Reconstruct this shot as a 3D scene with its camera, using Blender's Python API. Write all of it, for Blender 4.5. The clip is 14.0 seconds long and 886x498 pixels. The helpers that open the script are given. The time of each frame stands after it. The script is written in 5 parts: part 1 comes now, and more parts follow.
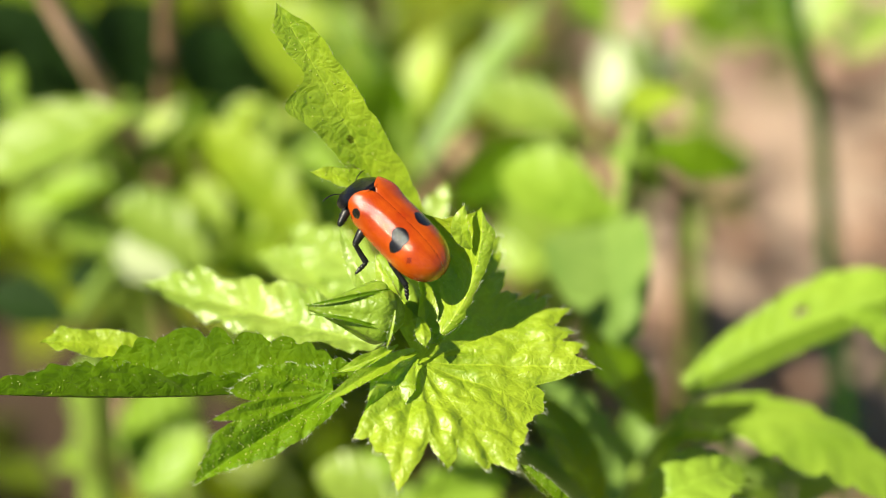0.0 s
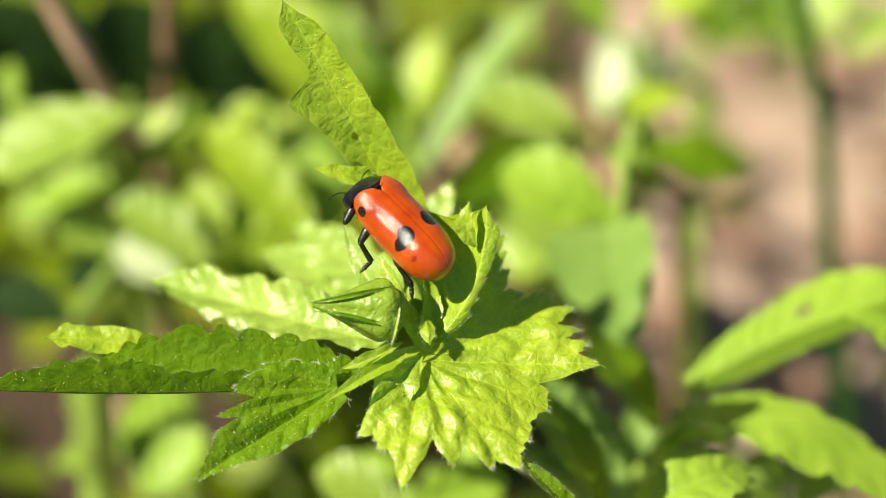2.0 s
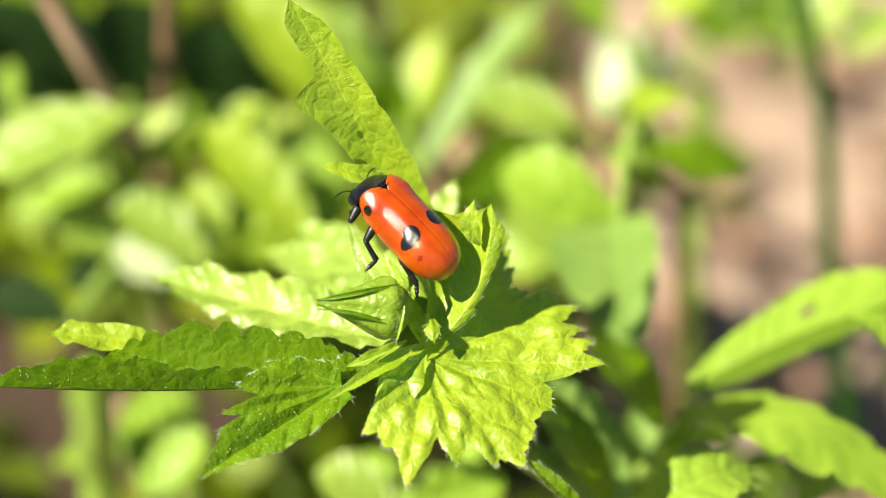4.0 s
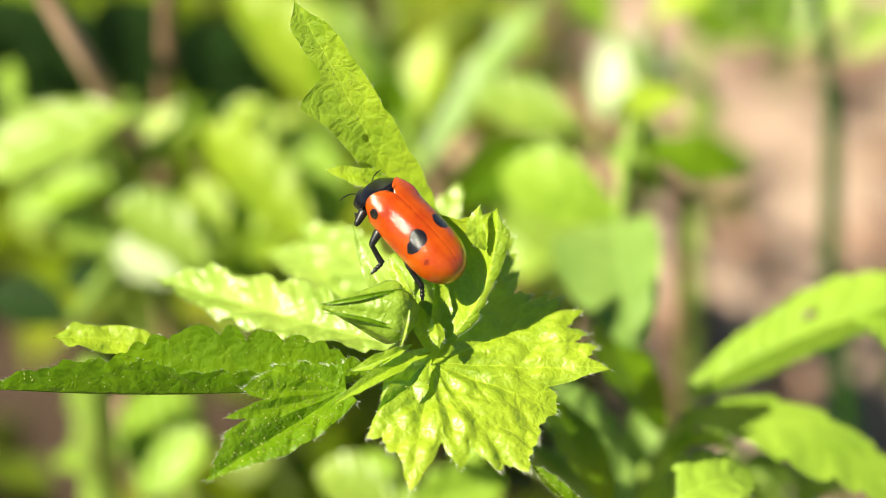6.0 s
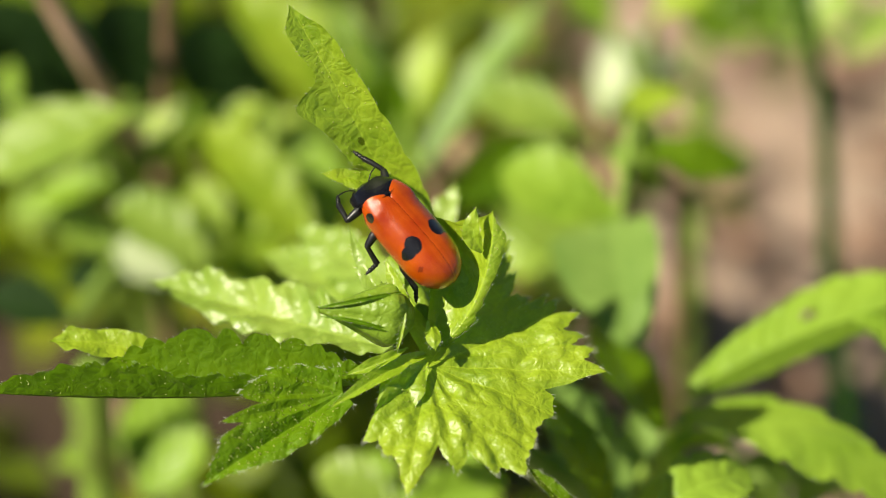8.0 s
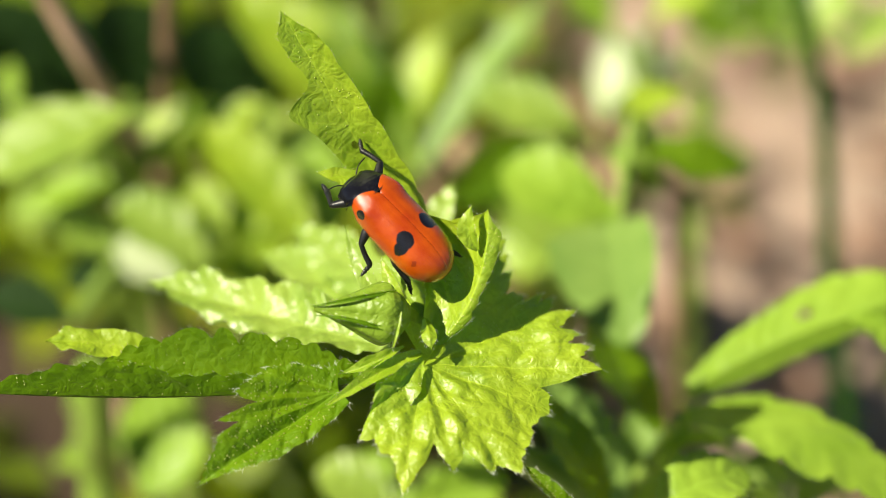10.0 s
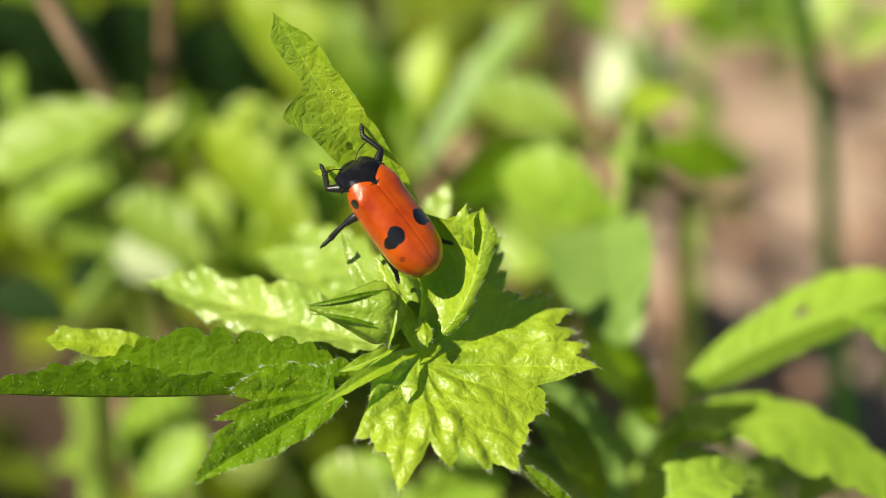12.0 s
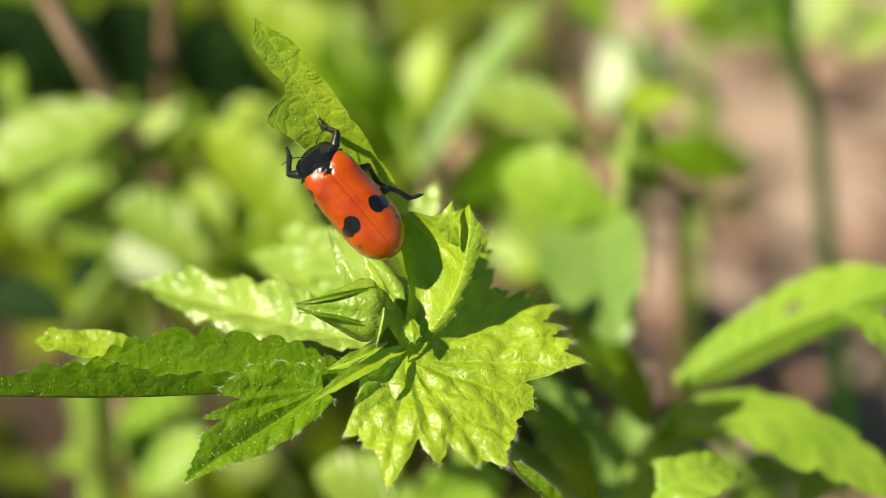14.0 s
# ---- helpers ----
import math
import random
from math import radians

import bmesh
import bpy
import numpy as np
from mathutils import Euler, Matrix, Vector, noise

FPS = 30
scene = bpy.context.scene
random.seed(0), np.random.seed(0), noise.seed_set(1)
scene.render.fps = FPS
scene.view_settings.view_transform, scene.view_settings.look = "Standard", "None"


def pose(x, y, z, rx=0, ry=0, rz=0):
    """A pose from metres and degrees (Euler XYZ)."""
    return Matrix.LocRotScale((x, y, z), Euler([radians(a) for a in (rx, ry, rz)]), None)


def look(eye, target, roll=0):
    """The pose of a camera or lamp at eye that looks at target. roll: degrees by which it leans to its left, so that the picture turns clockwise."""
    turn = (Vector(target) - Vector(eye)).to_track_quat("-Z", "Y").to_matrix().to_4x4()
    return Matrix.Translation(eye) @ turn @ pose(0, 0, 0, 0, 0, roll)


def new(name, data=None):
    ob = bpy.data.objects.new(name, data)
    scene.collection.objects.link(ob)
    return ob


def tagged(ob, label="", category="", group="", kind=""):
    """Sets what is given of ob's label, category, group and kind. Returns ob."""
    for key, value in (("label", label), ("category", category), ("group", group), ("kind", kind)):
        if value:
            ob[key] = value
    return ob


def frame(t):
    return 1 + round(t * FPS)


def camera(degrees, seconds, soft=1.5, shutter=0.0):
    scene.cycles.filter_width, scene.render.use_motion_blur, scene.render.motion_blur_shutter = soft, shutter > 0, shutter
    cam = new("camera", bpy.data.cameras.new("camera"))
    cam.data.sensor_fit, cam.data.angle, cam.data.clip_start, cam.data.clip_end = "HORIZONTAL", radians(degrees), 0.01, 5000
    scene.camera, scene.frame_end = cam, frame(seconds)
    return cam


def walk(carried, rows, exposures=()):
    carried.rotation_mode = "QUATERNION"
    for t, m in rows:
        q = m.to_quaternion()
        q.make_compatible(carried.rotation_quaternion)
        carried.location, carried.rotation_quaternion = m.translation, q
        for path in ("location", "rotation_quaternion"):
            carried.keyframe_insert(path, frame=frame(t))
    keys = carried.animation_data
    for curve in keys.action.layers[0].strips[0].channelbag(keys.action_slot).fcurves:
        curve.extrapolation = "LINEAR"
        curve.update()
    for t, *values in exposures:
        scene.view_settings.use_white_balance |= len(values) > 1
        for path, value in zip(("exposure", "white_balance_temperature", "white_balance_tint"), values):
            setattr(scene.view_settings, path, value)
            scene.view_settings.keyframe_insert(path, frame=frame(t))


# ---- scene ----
# A red leaf beetle climbs a young leafy shoot in spring sun. Shape numbers below are millimetres; MM turns them into metres.
MM = 0.001
GROUND = 14.0

# camera: stands still, long lens, shallow focus
cam = camera(13.5, 14.0, soft=0.9)
EYE, AIM = (0.0, -0.24575, 0.26707), (0.0, 0.0, 0.095)
cam.data.dof.use_dof = True
cam.data.dof.focus_distance = 0.3
cam.data.dof.aperture_fstop = 11.0
cam.data.dof.aperture_blades = 7
walk(cam, [(0.0, look(EYE, AIM)), (14.0, look(EYE, AIM))], exposures=[(0.0, 0.88), (0.5, 0.73), (1.0, 0.75), (1.5, 0.83), (3.0, 1.03), (5.5, 1.2), (6.5, 0.97), (7.0, 0.65), (8.0, 0.55), (10.5, 0.83), (12.0, 0.67), (13.5, 0.64), (14.0, 0.7)])

# daylight: clear sky and one sun, high and to the side
SUN_DIR = Vector((-0.6, -0.33, 0.73)).normalized()
world = bpy.data.worlds.new("world")
scene.world = world
world.use_nodes = True
wn = world.node_tree.nodes
sky = wn.new("ShaderNodeTexSky")
sky.sky_type = "NISHITA"
sky.sun_disc = False
sky.air_density = 0.45
sky.dust_density = 0.1
sky.sun_elevation = math.asin(SUN_DIR.z)
sky.sun_rotation = math.atan2(SUN_DIR.x, SUN_DIR.y)
wn["Background"].inputs["Strength"].default_value = 0.05
world.node_tree.links.new(sky.outputs[0], wn["Background"].inputs["Color"])
sun = new("sun", bpy.data.lights.new("sun", "SUN"))
sun.data.energy = 4.8
sun.data.angle = radians(0.55)
sun.data.color = (1.0, 0.91, 0.7)
sun.matrix_world = look(SUN_DIR * 3, (0, 0, 0))


# ---- materials ----
def shader(name):
    m = bpy.data.materials.new(name)
    m.use_nodes = True
    n = m.node_tree.nodes
    n.clear()
    return m, n, m.node_tree.links, n.new("ShaderNodeOutputMaterial")


def noise_node(n, l, scale, detail=3.0, rough=0.55, coord="Object"):
    tc = n.new("ShaderNodeTexCoord")
    t = n.new("ShaderNodeTexNoise")
    t.inputs["Scale"].default_value = scale
    t.inputs["Detail"].default_value = detail
    t.inputs["Roughness"].default_value = rough
    l.new(tc.outputs[coord], t.inputs["Vector"])
    return t.outputs["Fac"]


def ramp(n, l, fac, stops):
    r = n.new("ShaderNodeValToRGB")
    e = r.color_ramp.elements
    while len(e) < len(stops):
        e.new(0.5)
    for el, (p, c) in zip(e, stops):
        el.position, el.color = p, (*c, 1)
    l.new(fac, r.inputs["Fac"])
    return r.outputs["Color"]


def mixc(n, l, fac, a, b, mode="MIX"):
    m = n.new("ShaderNodeMix")
    m.data_type, m.blend_type = "RGBA", mode
    for sock, v in ((m.inputs[0], fac), (m.inputs[6], a), (m.inputs[7], b)):
        if isinstance(v, (int, float)):
            sock.default_value = v
        elif isinstance(v, tuple):
            sock.default_value = (*v, 1)
        else:
            l.new(v, sock)
    return m.outputs[2]


def mathn(n, l, op, a, b=0.0, c=0.0):
    m = n.new("ShaderNodeMath")
    m.operation = op
    for sock, v in zip(m.inputs, (a, b, c)):
        if isinstance(v, (int, float)):
            sock.default_value = v
        else:
            l.new(v, sock)
    return m.outputs[0]


def bump(n, l, height, strength, distance):
    b = n.new("ShaderNodeBump")
    b.inputs["Strength"].default_value = strength
    b.inputs["Distance"].default_value = distance
    l.new(height, b.inputs["Height"])
    return b.outputs["Normal"]


def leaf_material(name, dark, light, trans, through_light=0.42, rough=0.33, grain=2600.0, veins=9, relief=0.5, gloss=0.35, net=620.0):
    """Thin leaf: a waxy upper skin over tissue that lets light through, with veins by the blade's own coordinates."""
    m, n, l, out = shader(name)
    big = noise_node(n, l, 160.0)
    fine = noise_node(n, l, grain, 4.0)
    col = ramp(n, l, big, [(0.25, dark), (0.72, light)])
    col = mixc(n, l, mathn(n, l, "MULTIPLY", fine, 0.45), col, tuple(c * 1.5 for c in light))
    uv = n.new("ShaderNodeUVMap")
    sep = n.new("ShaderNodeSeparateXYZ")
    wander = n.new("ShaderNodeVectorMath")
    wander.operation = "MULTIPLY_ADD"
    tex = n.new("ShaderNodeTexNoise")
    tex.inputs["Scale"].default_value = 450.0
    l.new(n.new("ShaderNodeTexCoord").outputs["Object"], tex.inputs["Vector"])
    wander.inputs[1].default_value = (0.05, 0.05, 0.0)
    l.new(tex.outputs["Color"], wander.inputs[0])
    l.new(uv.outputs[0], wander.inputs[2])
    l.new(wander.outputs[0], sep.inputs[0])
    side = mathn(n, l, "ABSOLUTE", mathn(n, l, "SUBTRACT", sep.outputs[1], 0.525))
    line = mathn(n, l, "FRACT", mathn(n, l, "ADD", mathn(n, l, "MULTIPLY", sep.outputs[0], float(veins)), mathn(n, l, "MULTIPLY", side, -1.6)))
    lat = mathn(n, l, "LESS_THAN", mathn(n, l, "ABSOLUTE", mathn(n, l, "SUBTRACT", line, 0.5)), 0.05)
    mid = mathn(n, l, "LESS_THAN", side, 0.013)
    vein = mathn(n, l, "MAXIMUM", mathn(n, l, "MULTIPLY", lat, 0.45), mid)
    col = mixc(n, l, mathn(n, l, "MULTIPLY", vein, 0.3), col, tuple(min(1, c * 1.7 + 0.02) for c in light))
    warp = n.new("ShaderNodeVectorMath")
    warp.operation = "MULTIPLY_ADD"
    warp.inputs[1].default_value = (0.0017, 0.0017, 0.0017)
    l.new(tex.outputs["Color"], warp.inputs[0])
    l.new(n.new("ShaderNodeTexCoord").outputs["Object"], warp.inputs[2])
    puff = mathn(n, l, "MULTIPLY", noise_node(n, l, net * 1.5, 1.0), 0.9)
    for scale, weight in ((net, 0.75), (net * 2.6, 0.25)):
        cells = n.new("ShaderNodeTexVoronoi")
        cells.feature = "DISTANCE_TO_EDGE"
        cells.inputs["Scale"].default_value = scale
        l.new(warp.outputs[0], cells.inputs["Vector"])
        dome = n.new("ShaderNodeMapRange")
        dome.interpolation_type = "SMOOTHSTEP"
        dome.inputs["From Max"].default_value = 0.3
        dome.inputs["To Max"].default_value = weight
        l.new(cells.outputs["Distance"], dome.inputs["Value"])
        puff = mathn(n, l, "ADD", puff, dome.outputs["Result"])
    pale = mathn(n, l, "MULTIPLY", mathn(n, l, "MAXIMUM", mathn(n, l, "SUBTRACT", 0.75, puff), 0.0), 0.6)
    col = mixc(n, l, pale, col, tuple(min(1, c * 1.45 + 0.015) for c in light))
    height = mathn(n, l, "ADD", mathn(n, l, "MULTIPLY", fine, 0.35), mathn(n, l, "ADD", puff, mathn(n, l, "MULTIPLY", vein, -0.6)))
    nor = bump(n, l, height, relief, 0.0002)
    p = n.new("ShaderNodeBsdfPrincipled")
    l.new(col, p.inputs["Base Color"])
    l.new(mathn(n, l, "ADD", mathn(n, l, "MULTIPLY", fine, 0.25), rough - 0.1), p.inputs["Roughness"])
    l.new(nor, p.inputs["Normal"])
    p.inputs["Specular IOR Level"].default_value = gloss
    t = n.new("ShaderNodeBsdfTranslucent")
    l.new(mixc(n, l, 0.6, col, trans), t.inputs["Color"])
    l.new(nor, t.inputs["Normal"])
    mx = n.new("ShaderNodeMixShader")
    mx.inputs[0].default_value = through_light
    l.new(p.outputs[0], mx.inputs[1])
    l.new(t.outputs[0], mx.inputs[2])
    l.new(mx.outputs[0], out.inputs["Surface"])
    return m


def cover_material():
    """Low weeds: each leaf its own green."""
    m = leaf_material("leaf_cover", (0.07, 0.14, 0.006), (0.24, 0.32, 0.012), (0.35, 0.46, 0.015), veins=5)
    n, l = m.node_tree.nodes, m.node_tree.links
    g = n.new("ShaderNodeNewGeometry")
    p = next(x for x in n if x.type == "BSDF_PRINCIPLED")
    old = p.inputs["Base Color"].links[0].from_socket
    tint = ramp(n, l, g.outputs["Random Per Island"], [(0.0, (0.25, 0.3, 0.3)), (0.45, (0.7, 0.8, 0.5)), (0.8, (1.2, 1.1, 1.0)), (1.0, (1.7, 1.5, 2.0))])
    l.new(mixc(n, l, 1.0, old, tint, "MULTIPLY"), p.inputs["Base Color"])
    return m


def plain_material(name, stops, scale, rough, bump_mm=0.0, bump_scale=None, spec=0.5, coat=0.0):
    m, n, l, out = shader(name)
    p = n.new("ShaderNodeBsdfPrincipled")
    l.new(ramp(n, l, noise_node(n, l, scale, 5.0, 0.65), stops), p.inputs["Base Color"])
    p.inputs["Roughness"].default_value = rough
    p.inputs["Specular IOR Level"].default_value = spec
    p.inputs["Coat Weight"].default_value = coat
    if bump_mm:
        l.new(bump(n, l, noise_node(n, l, bump_scale or scale * 3, 5.0), 0.8, bump_mm * MM), p.inputs["Normal"])
    l.new(p.outputs[0], out.inputs["Surface"])
    return m


LEAF_FRESH = leaf_material("leaf_fresh", (0.14, 0.27, 0.005), (0.39, 0.52, 0.022), (0.18, 0.53, 0.006), through_light=0.34, rough=0.4, relief=0.3, gloss=1.0, net=850.0)
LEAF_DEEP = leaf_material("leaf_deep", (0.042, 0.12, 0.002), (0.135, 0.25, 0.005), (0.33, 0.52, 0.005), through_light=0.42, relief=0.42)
LEAF_PALE = leaf_material("leaf_pale", (0.14, 0.27, 0.02), (0.33, 0.46, 0.07), (0.34, 0.53, 0.05), through_light=0.34, relief=0.32, rough=0.36, gloss=0.9)
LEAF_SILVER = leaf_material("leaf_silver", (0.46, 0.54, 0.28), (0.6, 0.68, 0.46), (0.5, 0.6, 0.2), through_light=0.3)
LEAF_MID = leaf_material("leaf_mid", (0.13, 0.26, 0.015), (0.29, 0.45, 0.045), (0.32, 0.55, 0.02), through_light=0.32, relief=0.25)
LEAF_COOL = leaf_material("leaf_cool", (0.09, 0.19, 0.03), (0.23, 0.36, 0.08), (0.27, 0.5, 0.03), through_light=0.32, relief=0.25)
LEAF_LIME = leaf_material("leaf_lime", (0.045, 0.14, 0.002), (0.17, 0.3, 0.004), (0.22, 0.5, 0.005), rough=0.38, relief=0.46, gloss=0.45)
# near-black green: the shade of hollows among the herbs is put into this colour
LEAF_SHADE_PAINTED = leaf_material("leaf_shade_painted", (0.006, 0.026, 0.001), (0.014, 0.045, 0.002), (0.035, 0.1, 0.002), through_light=0.25, rough=0.7)
LEAF_COVER = cover_material()
BUD_SKIN = leaf_material("bud_skin", (0.16, 0.28, 0.02), (0.27, 0.4, 0.04), (0.45, 0.58, 0.04), through_light=0.3, veins=1)
STEM_GREEN = plain_material("stem_green", [(0.3, (0.16, 0.27, 0.03)), (0.7, (0.26, 0.38, 0.07))], 300.0, 0.5, 0.1, None, 0.2)
STEM_DARK = plain_material("stem_dark", [(0.3, (0.012, 0.06, 0.002)), (0.7, (0.026, 0.09, 0.004))], 300.0, 0.5, 0.1, None, 0.15)
STEM_BROWN = plain_material("stem_brown", [(0.3, (0.12, 0.07, 0.035)), (0.7, (0.26, 0.16, 0.09))], 200.0, 0.8, 0.3)
STEM_DRY = plain_material("stem_dry", [(0.3, (0.28, 0.17, 0.1)), (0.7, (0.52, 0.35, 0.24))], 200.0, 0.8, 0.3)
GRASS = plain_material("grass_blades", [(0.3, (0.04, 0.09, 0.01)), (0.7, (0.11, 0.19, 0.03))], 30.0, 0.6)
HAIR = plain_material("hair", [(0.3, (0.7, 0.75, 0.55)), (0.7, (0.85, 0.88, 0.75))], 500.0, 0.4)
GLAND = plain_material("hair_base", [(0.3, (0.42, 0.5, 0.1)), (0.7, (0.6, 0.66, 0.22))], 500.0, 0.35)
BLACK = plain_material("chitin_black", [(0.3, (0.004, 0.004, 0.006)), (0.7, (0.01, 0.01, 0.014))], 900.0, 0.12, 0.045, 4200.0, 0.3)
LEG_BLACK = plain_material("leg_black", [(0.3, (0.006, 0.006, 0.006)), (0.7, (0.02, 0.02, 0.02))], 1500.0, 0.35, 0.03, 7000.0)
EYE_BLACK = plain_material("eye_black", [(0.3, (0.004, 0.004, 0.004)), (0.7, (0.01, 0.009, 0.008))], 900.0, 0.12)


def ground_material():
    m, n, l, out = shader("soil_and_litter")
    big = noise_node(n, l, 9.0, 4.0)
    fine = noise_node(n, l, 120.0, 6.0, 0.7)
    col = ramp(n, l, fine, [(0.25, (0.3, 0.2, 0.15)), (0.5, (0.57, 0.41, 0.34)), (0.75, (0.76, 0.59, 0.52))])
    col = mixc(n, l, mathn(n, l, "MULTIPLY", big, 0.35), col, (0.22, 0.2, 0.08))
    away = n.new("ShaderNodeVectorMath")
    away.operation = "DISTANCE"
    away.inputs[1].default_value = (0.065, 0.12, 0.014)
    l.new(n.new("ShaderNodeTexCoord").outputs["Object"], away.inputs[0])
    weeds = mathn(n, l, "ADD", mathn(n, l, "MULTIPLY", mathn(n, l, "SUBTRACT", away.outputs["Value"], 0.15), 9.0), mathn(n, l, "MULTIPLY", mathn(n, l, "SUBTRACT", big, 0.5), 2.0))
    weeds = mathn(n, l, "MINIMUM", mathn(n, l, "MAXIMUM", weeds, 0.0), 1.0)
    col = mixc(n, l, weeds, col, ramp(n, l, fine, [(0.3, (0.02, 0.045, 0.008)), (0.7, (0.07, 0.12, 0.02))]))
    # shade on the soil at the left, painted as a round dark brown patch
    shade_dist = n.new("ShaderNodeVectorMath")
    shade_dist.operation = "DISTANCE"
    shade_dist.inputs[1].default_value = (-0.052, 0.088, 0.014)
    l.new(n.new("ShaderNodeTexCoord").outputs["Object"], shade_dist.inputs[0])
    soil_shade = mathn(n, l, "ADD", mathn(n, l, "MULTIPLY", mathn(n, l, "SUBTRACT", 0.058, shade_dist.outputs["Value"]), 50.0), mathn(n, l, "MULTIPLY", mathn(n, l, "SUBTRACT", big, 0.5), 1.5))
    soil_shade = mathn(n, l, "MULTIPLY", mathn(n, l, "MINIMUM", mathn(n, l, "MAXIMUM", soil_shade, 0.0), 1.0), 0.97)
    col = mixc(n, l, soil_shade, col, (0.045, 0.024, 0.014))
    p = n.new("ShaderNodeBsdfPrincipled")
    l.new(col, p.inputs["Base Color"])
    p.inputs["Roughness"].default_value = 0.9
    l.new(bump(n, l, fine, 0.9, 0.004), p.inputs["Normal"])
    l.new(p.outputs[0], out.inputs["Surface"])
    return m


def elytra_material():
    """Orange-red wing cases, finely pitted, with black spots mirrored about the suture."""
    m, n, l, out = shader("elytra_red")
    tc = n.new("ShaderNodeTexCoord")
    sep = n.new("ShaderNodeSeparateXYZ")
    l.new(tc.outputs["Object"], sep.inputs[0])
    wob = mathn(n, l, "MULTIPLY", mathn(n, l, "SUBTRACT", noise_node(n, l, 1600.0, 2.0), 0.5), 0.35)
    mask = None
    for cx, cy, cz, rx, ry, rz in ((2.2, 1.82, 1.15, 0.6, 0.42, 0.5), (1.28, -2.1, 2.0, 0.62, 0.78, 9.0), (1.82, -2.35, 1.8, 0.45, 0.55, 9.0)):
        dx = mathn(n, l, "DIVIDE", mathn(n, l, "SUBTRACT", mathn(n, l, "ABSOLUTE", sep.outputs[0]), cx * MM), rx * MM)
        dy = mathn(n, l, "DIVIDE", mathn(n, l, "SUBTRACT", sep.outputs[1], cy * MM), ry * MM)
        dz = mathn(n, l, "DIVIDE", mathn(n, l, "SUBTRACT", sep.outputs[2], cz * MM), rz * MM)
        flat = mathn(n, l, "ADD", mathn(n, l, "MULTIPLY", dx, dx), mathn(n, l, "MULTIPLY", dy, dy))
        d = mathn(n, l, "SQRT", mathn(n, l, "ADD", flat, mathn(n, l, "MULTIPLY", dz, dz)))
        k = mathn(n, l, "MULTIPLY_ADD", mathn(n, l, "SUBTRACT", mathn(n, l, "ADD", d, wob), 1.0), -9.0, 0.5)
        k = mathn(n, l, "MINIMUM", mathn(n, l, "MAXIMUM", k, 0.0), 1.0)
        mask = k if mask is None else mathn(n, l, "MAXIMUM", mask, k)
    col = ramp(n, l, noise_node(n, l, 500.0, 3.0), [(0.3, (0.36, 0.036, 0.0002)), (0.7, (0.53, 0.088, 0.0002))])
    stain = mathn(n, l, "MULTIPLY", mathn(n, l, "LESS_THAN", mathn(n, l, "ADD", wob, mathn(n, l, "ADD", mathn(n, l, "ABSOLUTE", mathn(n, l, "DIVIDE", mathn(n, l, "SUBTRACT", mathn(n, l, "ABSOLUTE", sep.outputs[0]), 1.9 * MM), 0.2 * MM)), mathn(n, l, "ABSOLUTE", mathn(n, l, "DIVIDE", mathn(n, l, "ADD", sep.outputs[1], 3.95 * MM), 0.26 * MM)))), 1.0), 0.6)
    col = mixc(n, l, stain, col, (0.1, 0.006, 0.002))
    col = mixc(n, l, mask, col, (0.008, 0.007, 0.008))
    vor = n.new("ShaderNodeTexVoronoi")
    vor.inputs["Scale"].default_value = 9000.0
    l.new(tc.outputs["Object"], vor.inputs["Vector"])
    nor = bump(n, l, vor.outputs["Distance"], 0.58, 0.00005)
    soft_nor = bump(n, l, vor.outputs["Distance"], 0.15, 0.00006)
    p = n.new("ShaderNodeBsdfPrincipled")
    l.new(col, p.inputs["Base Color"])
    l.new(soft_nor, p.inputs["Normal"])
    p.inputs["Roughness"].default_value = 0.27
    p.inputs["Specular IOR Level"].default_value = 0.2
    p.inputs["Coat Weight"].default_value = 1.0
    p.inputs["Coat Roughness"].default_value = 0.14
    p.inputs["Coat IOR"].default_value = 1.62
    l.new(nor, p.inputs["Coat Normal"])
    l.new(p.outputs[0], out.inputs["Surface"])
    return m


def litter_material():
    m = plain_material("dry_litter", [(0.3, (0.2, 0.11, 0.07)), (0.7, (0.5, 0.35, 0.26))], 200.0, 0.8, 0.2)
    n, l = m.node_tree.nodes, m.node_tree.links
    p = next(x for x in n if x.type == "BSDF_PRINCIPLED")
    old = p.inputs["Base Color"].links[0].from_socket
    tint = ramp(n, l, n.new("ShaderNodeNewGeometry").outputs["Random Per Island"], [(0.0, (0.65, 0.6, 0.6)), (0.6, (1.1, 1.05, 1.05)), (1.0, (1.5, 1.5, 1.5))])
    l.new(mixc(n, l, 1.0, old, tint, "MULTIPLY"), p.inputs["Base Color"])
    return m


LITTER = litter_material()
SOIL = ground_material()
ELYTRA = elytra_material()


# ---- building helpers ----
def part(name, bm, material, parent, label="", smooth=True):
    """Links a bmesh (millimetres) as one mesh object under a thing or a part."""
    me = bpy.data.meshes.new(name)
    bmesh.ops.scale(bm, vec=(MM, MM, MM), verts=bm.verts)
    bm.to_mesh(me)
    bm.free()
    if smooth:
        me.polygons.foreach_set("use_smooth", [True] * len(me.polygons))
    me.materials.append(material)
    ob = new(name, me)
    ob.parent = parent
    return tagged(ob, label) if label else ob


def thing(name, at, label, category, group="", kind=""):
    """An Empty at a thing's foot (millimetres)."""
    ob = new(name)
    ob.empty_display_size = 0.005
    ob.location = Vector(at) * MM
    return tagged(ob, label, category, group, kind)


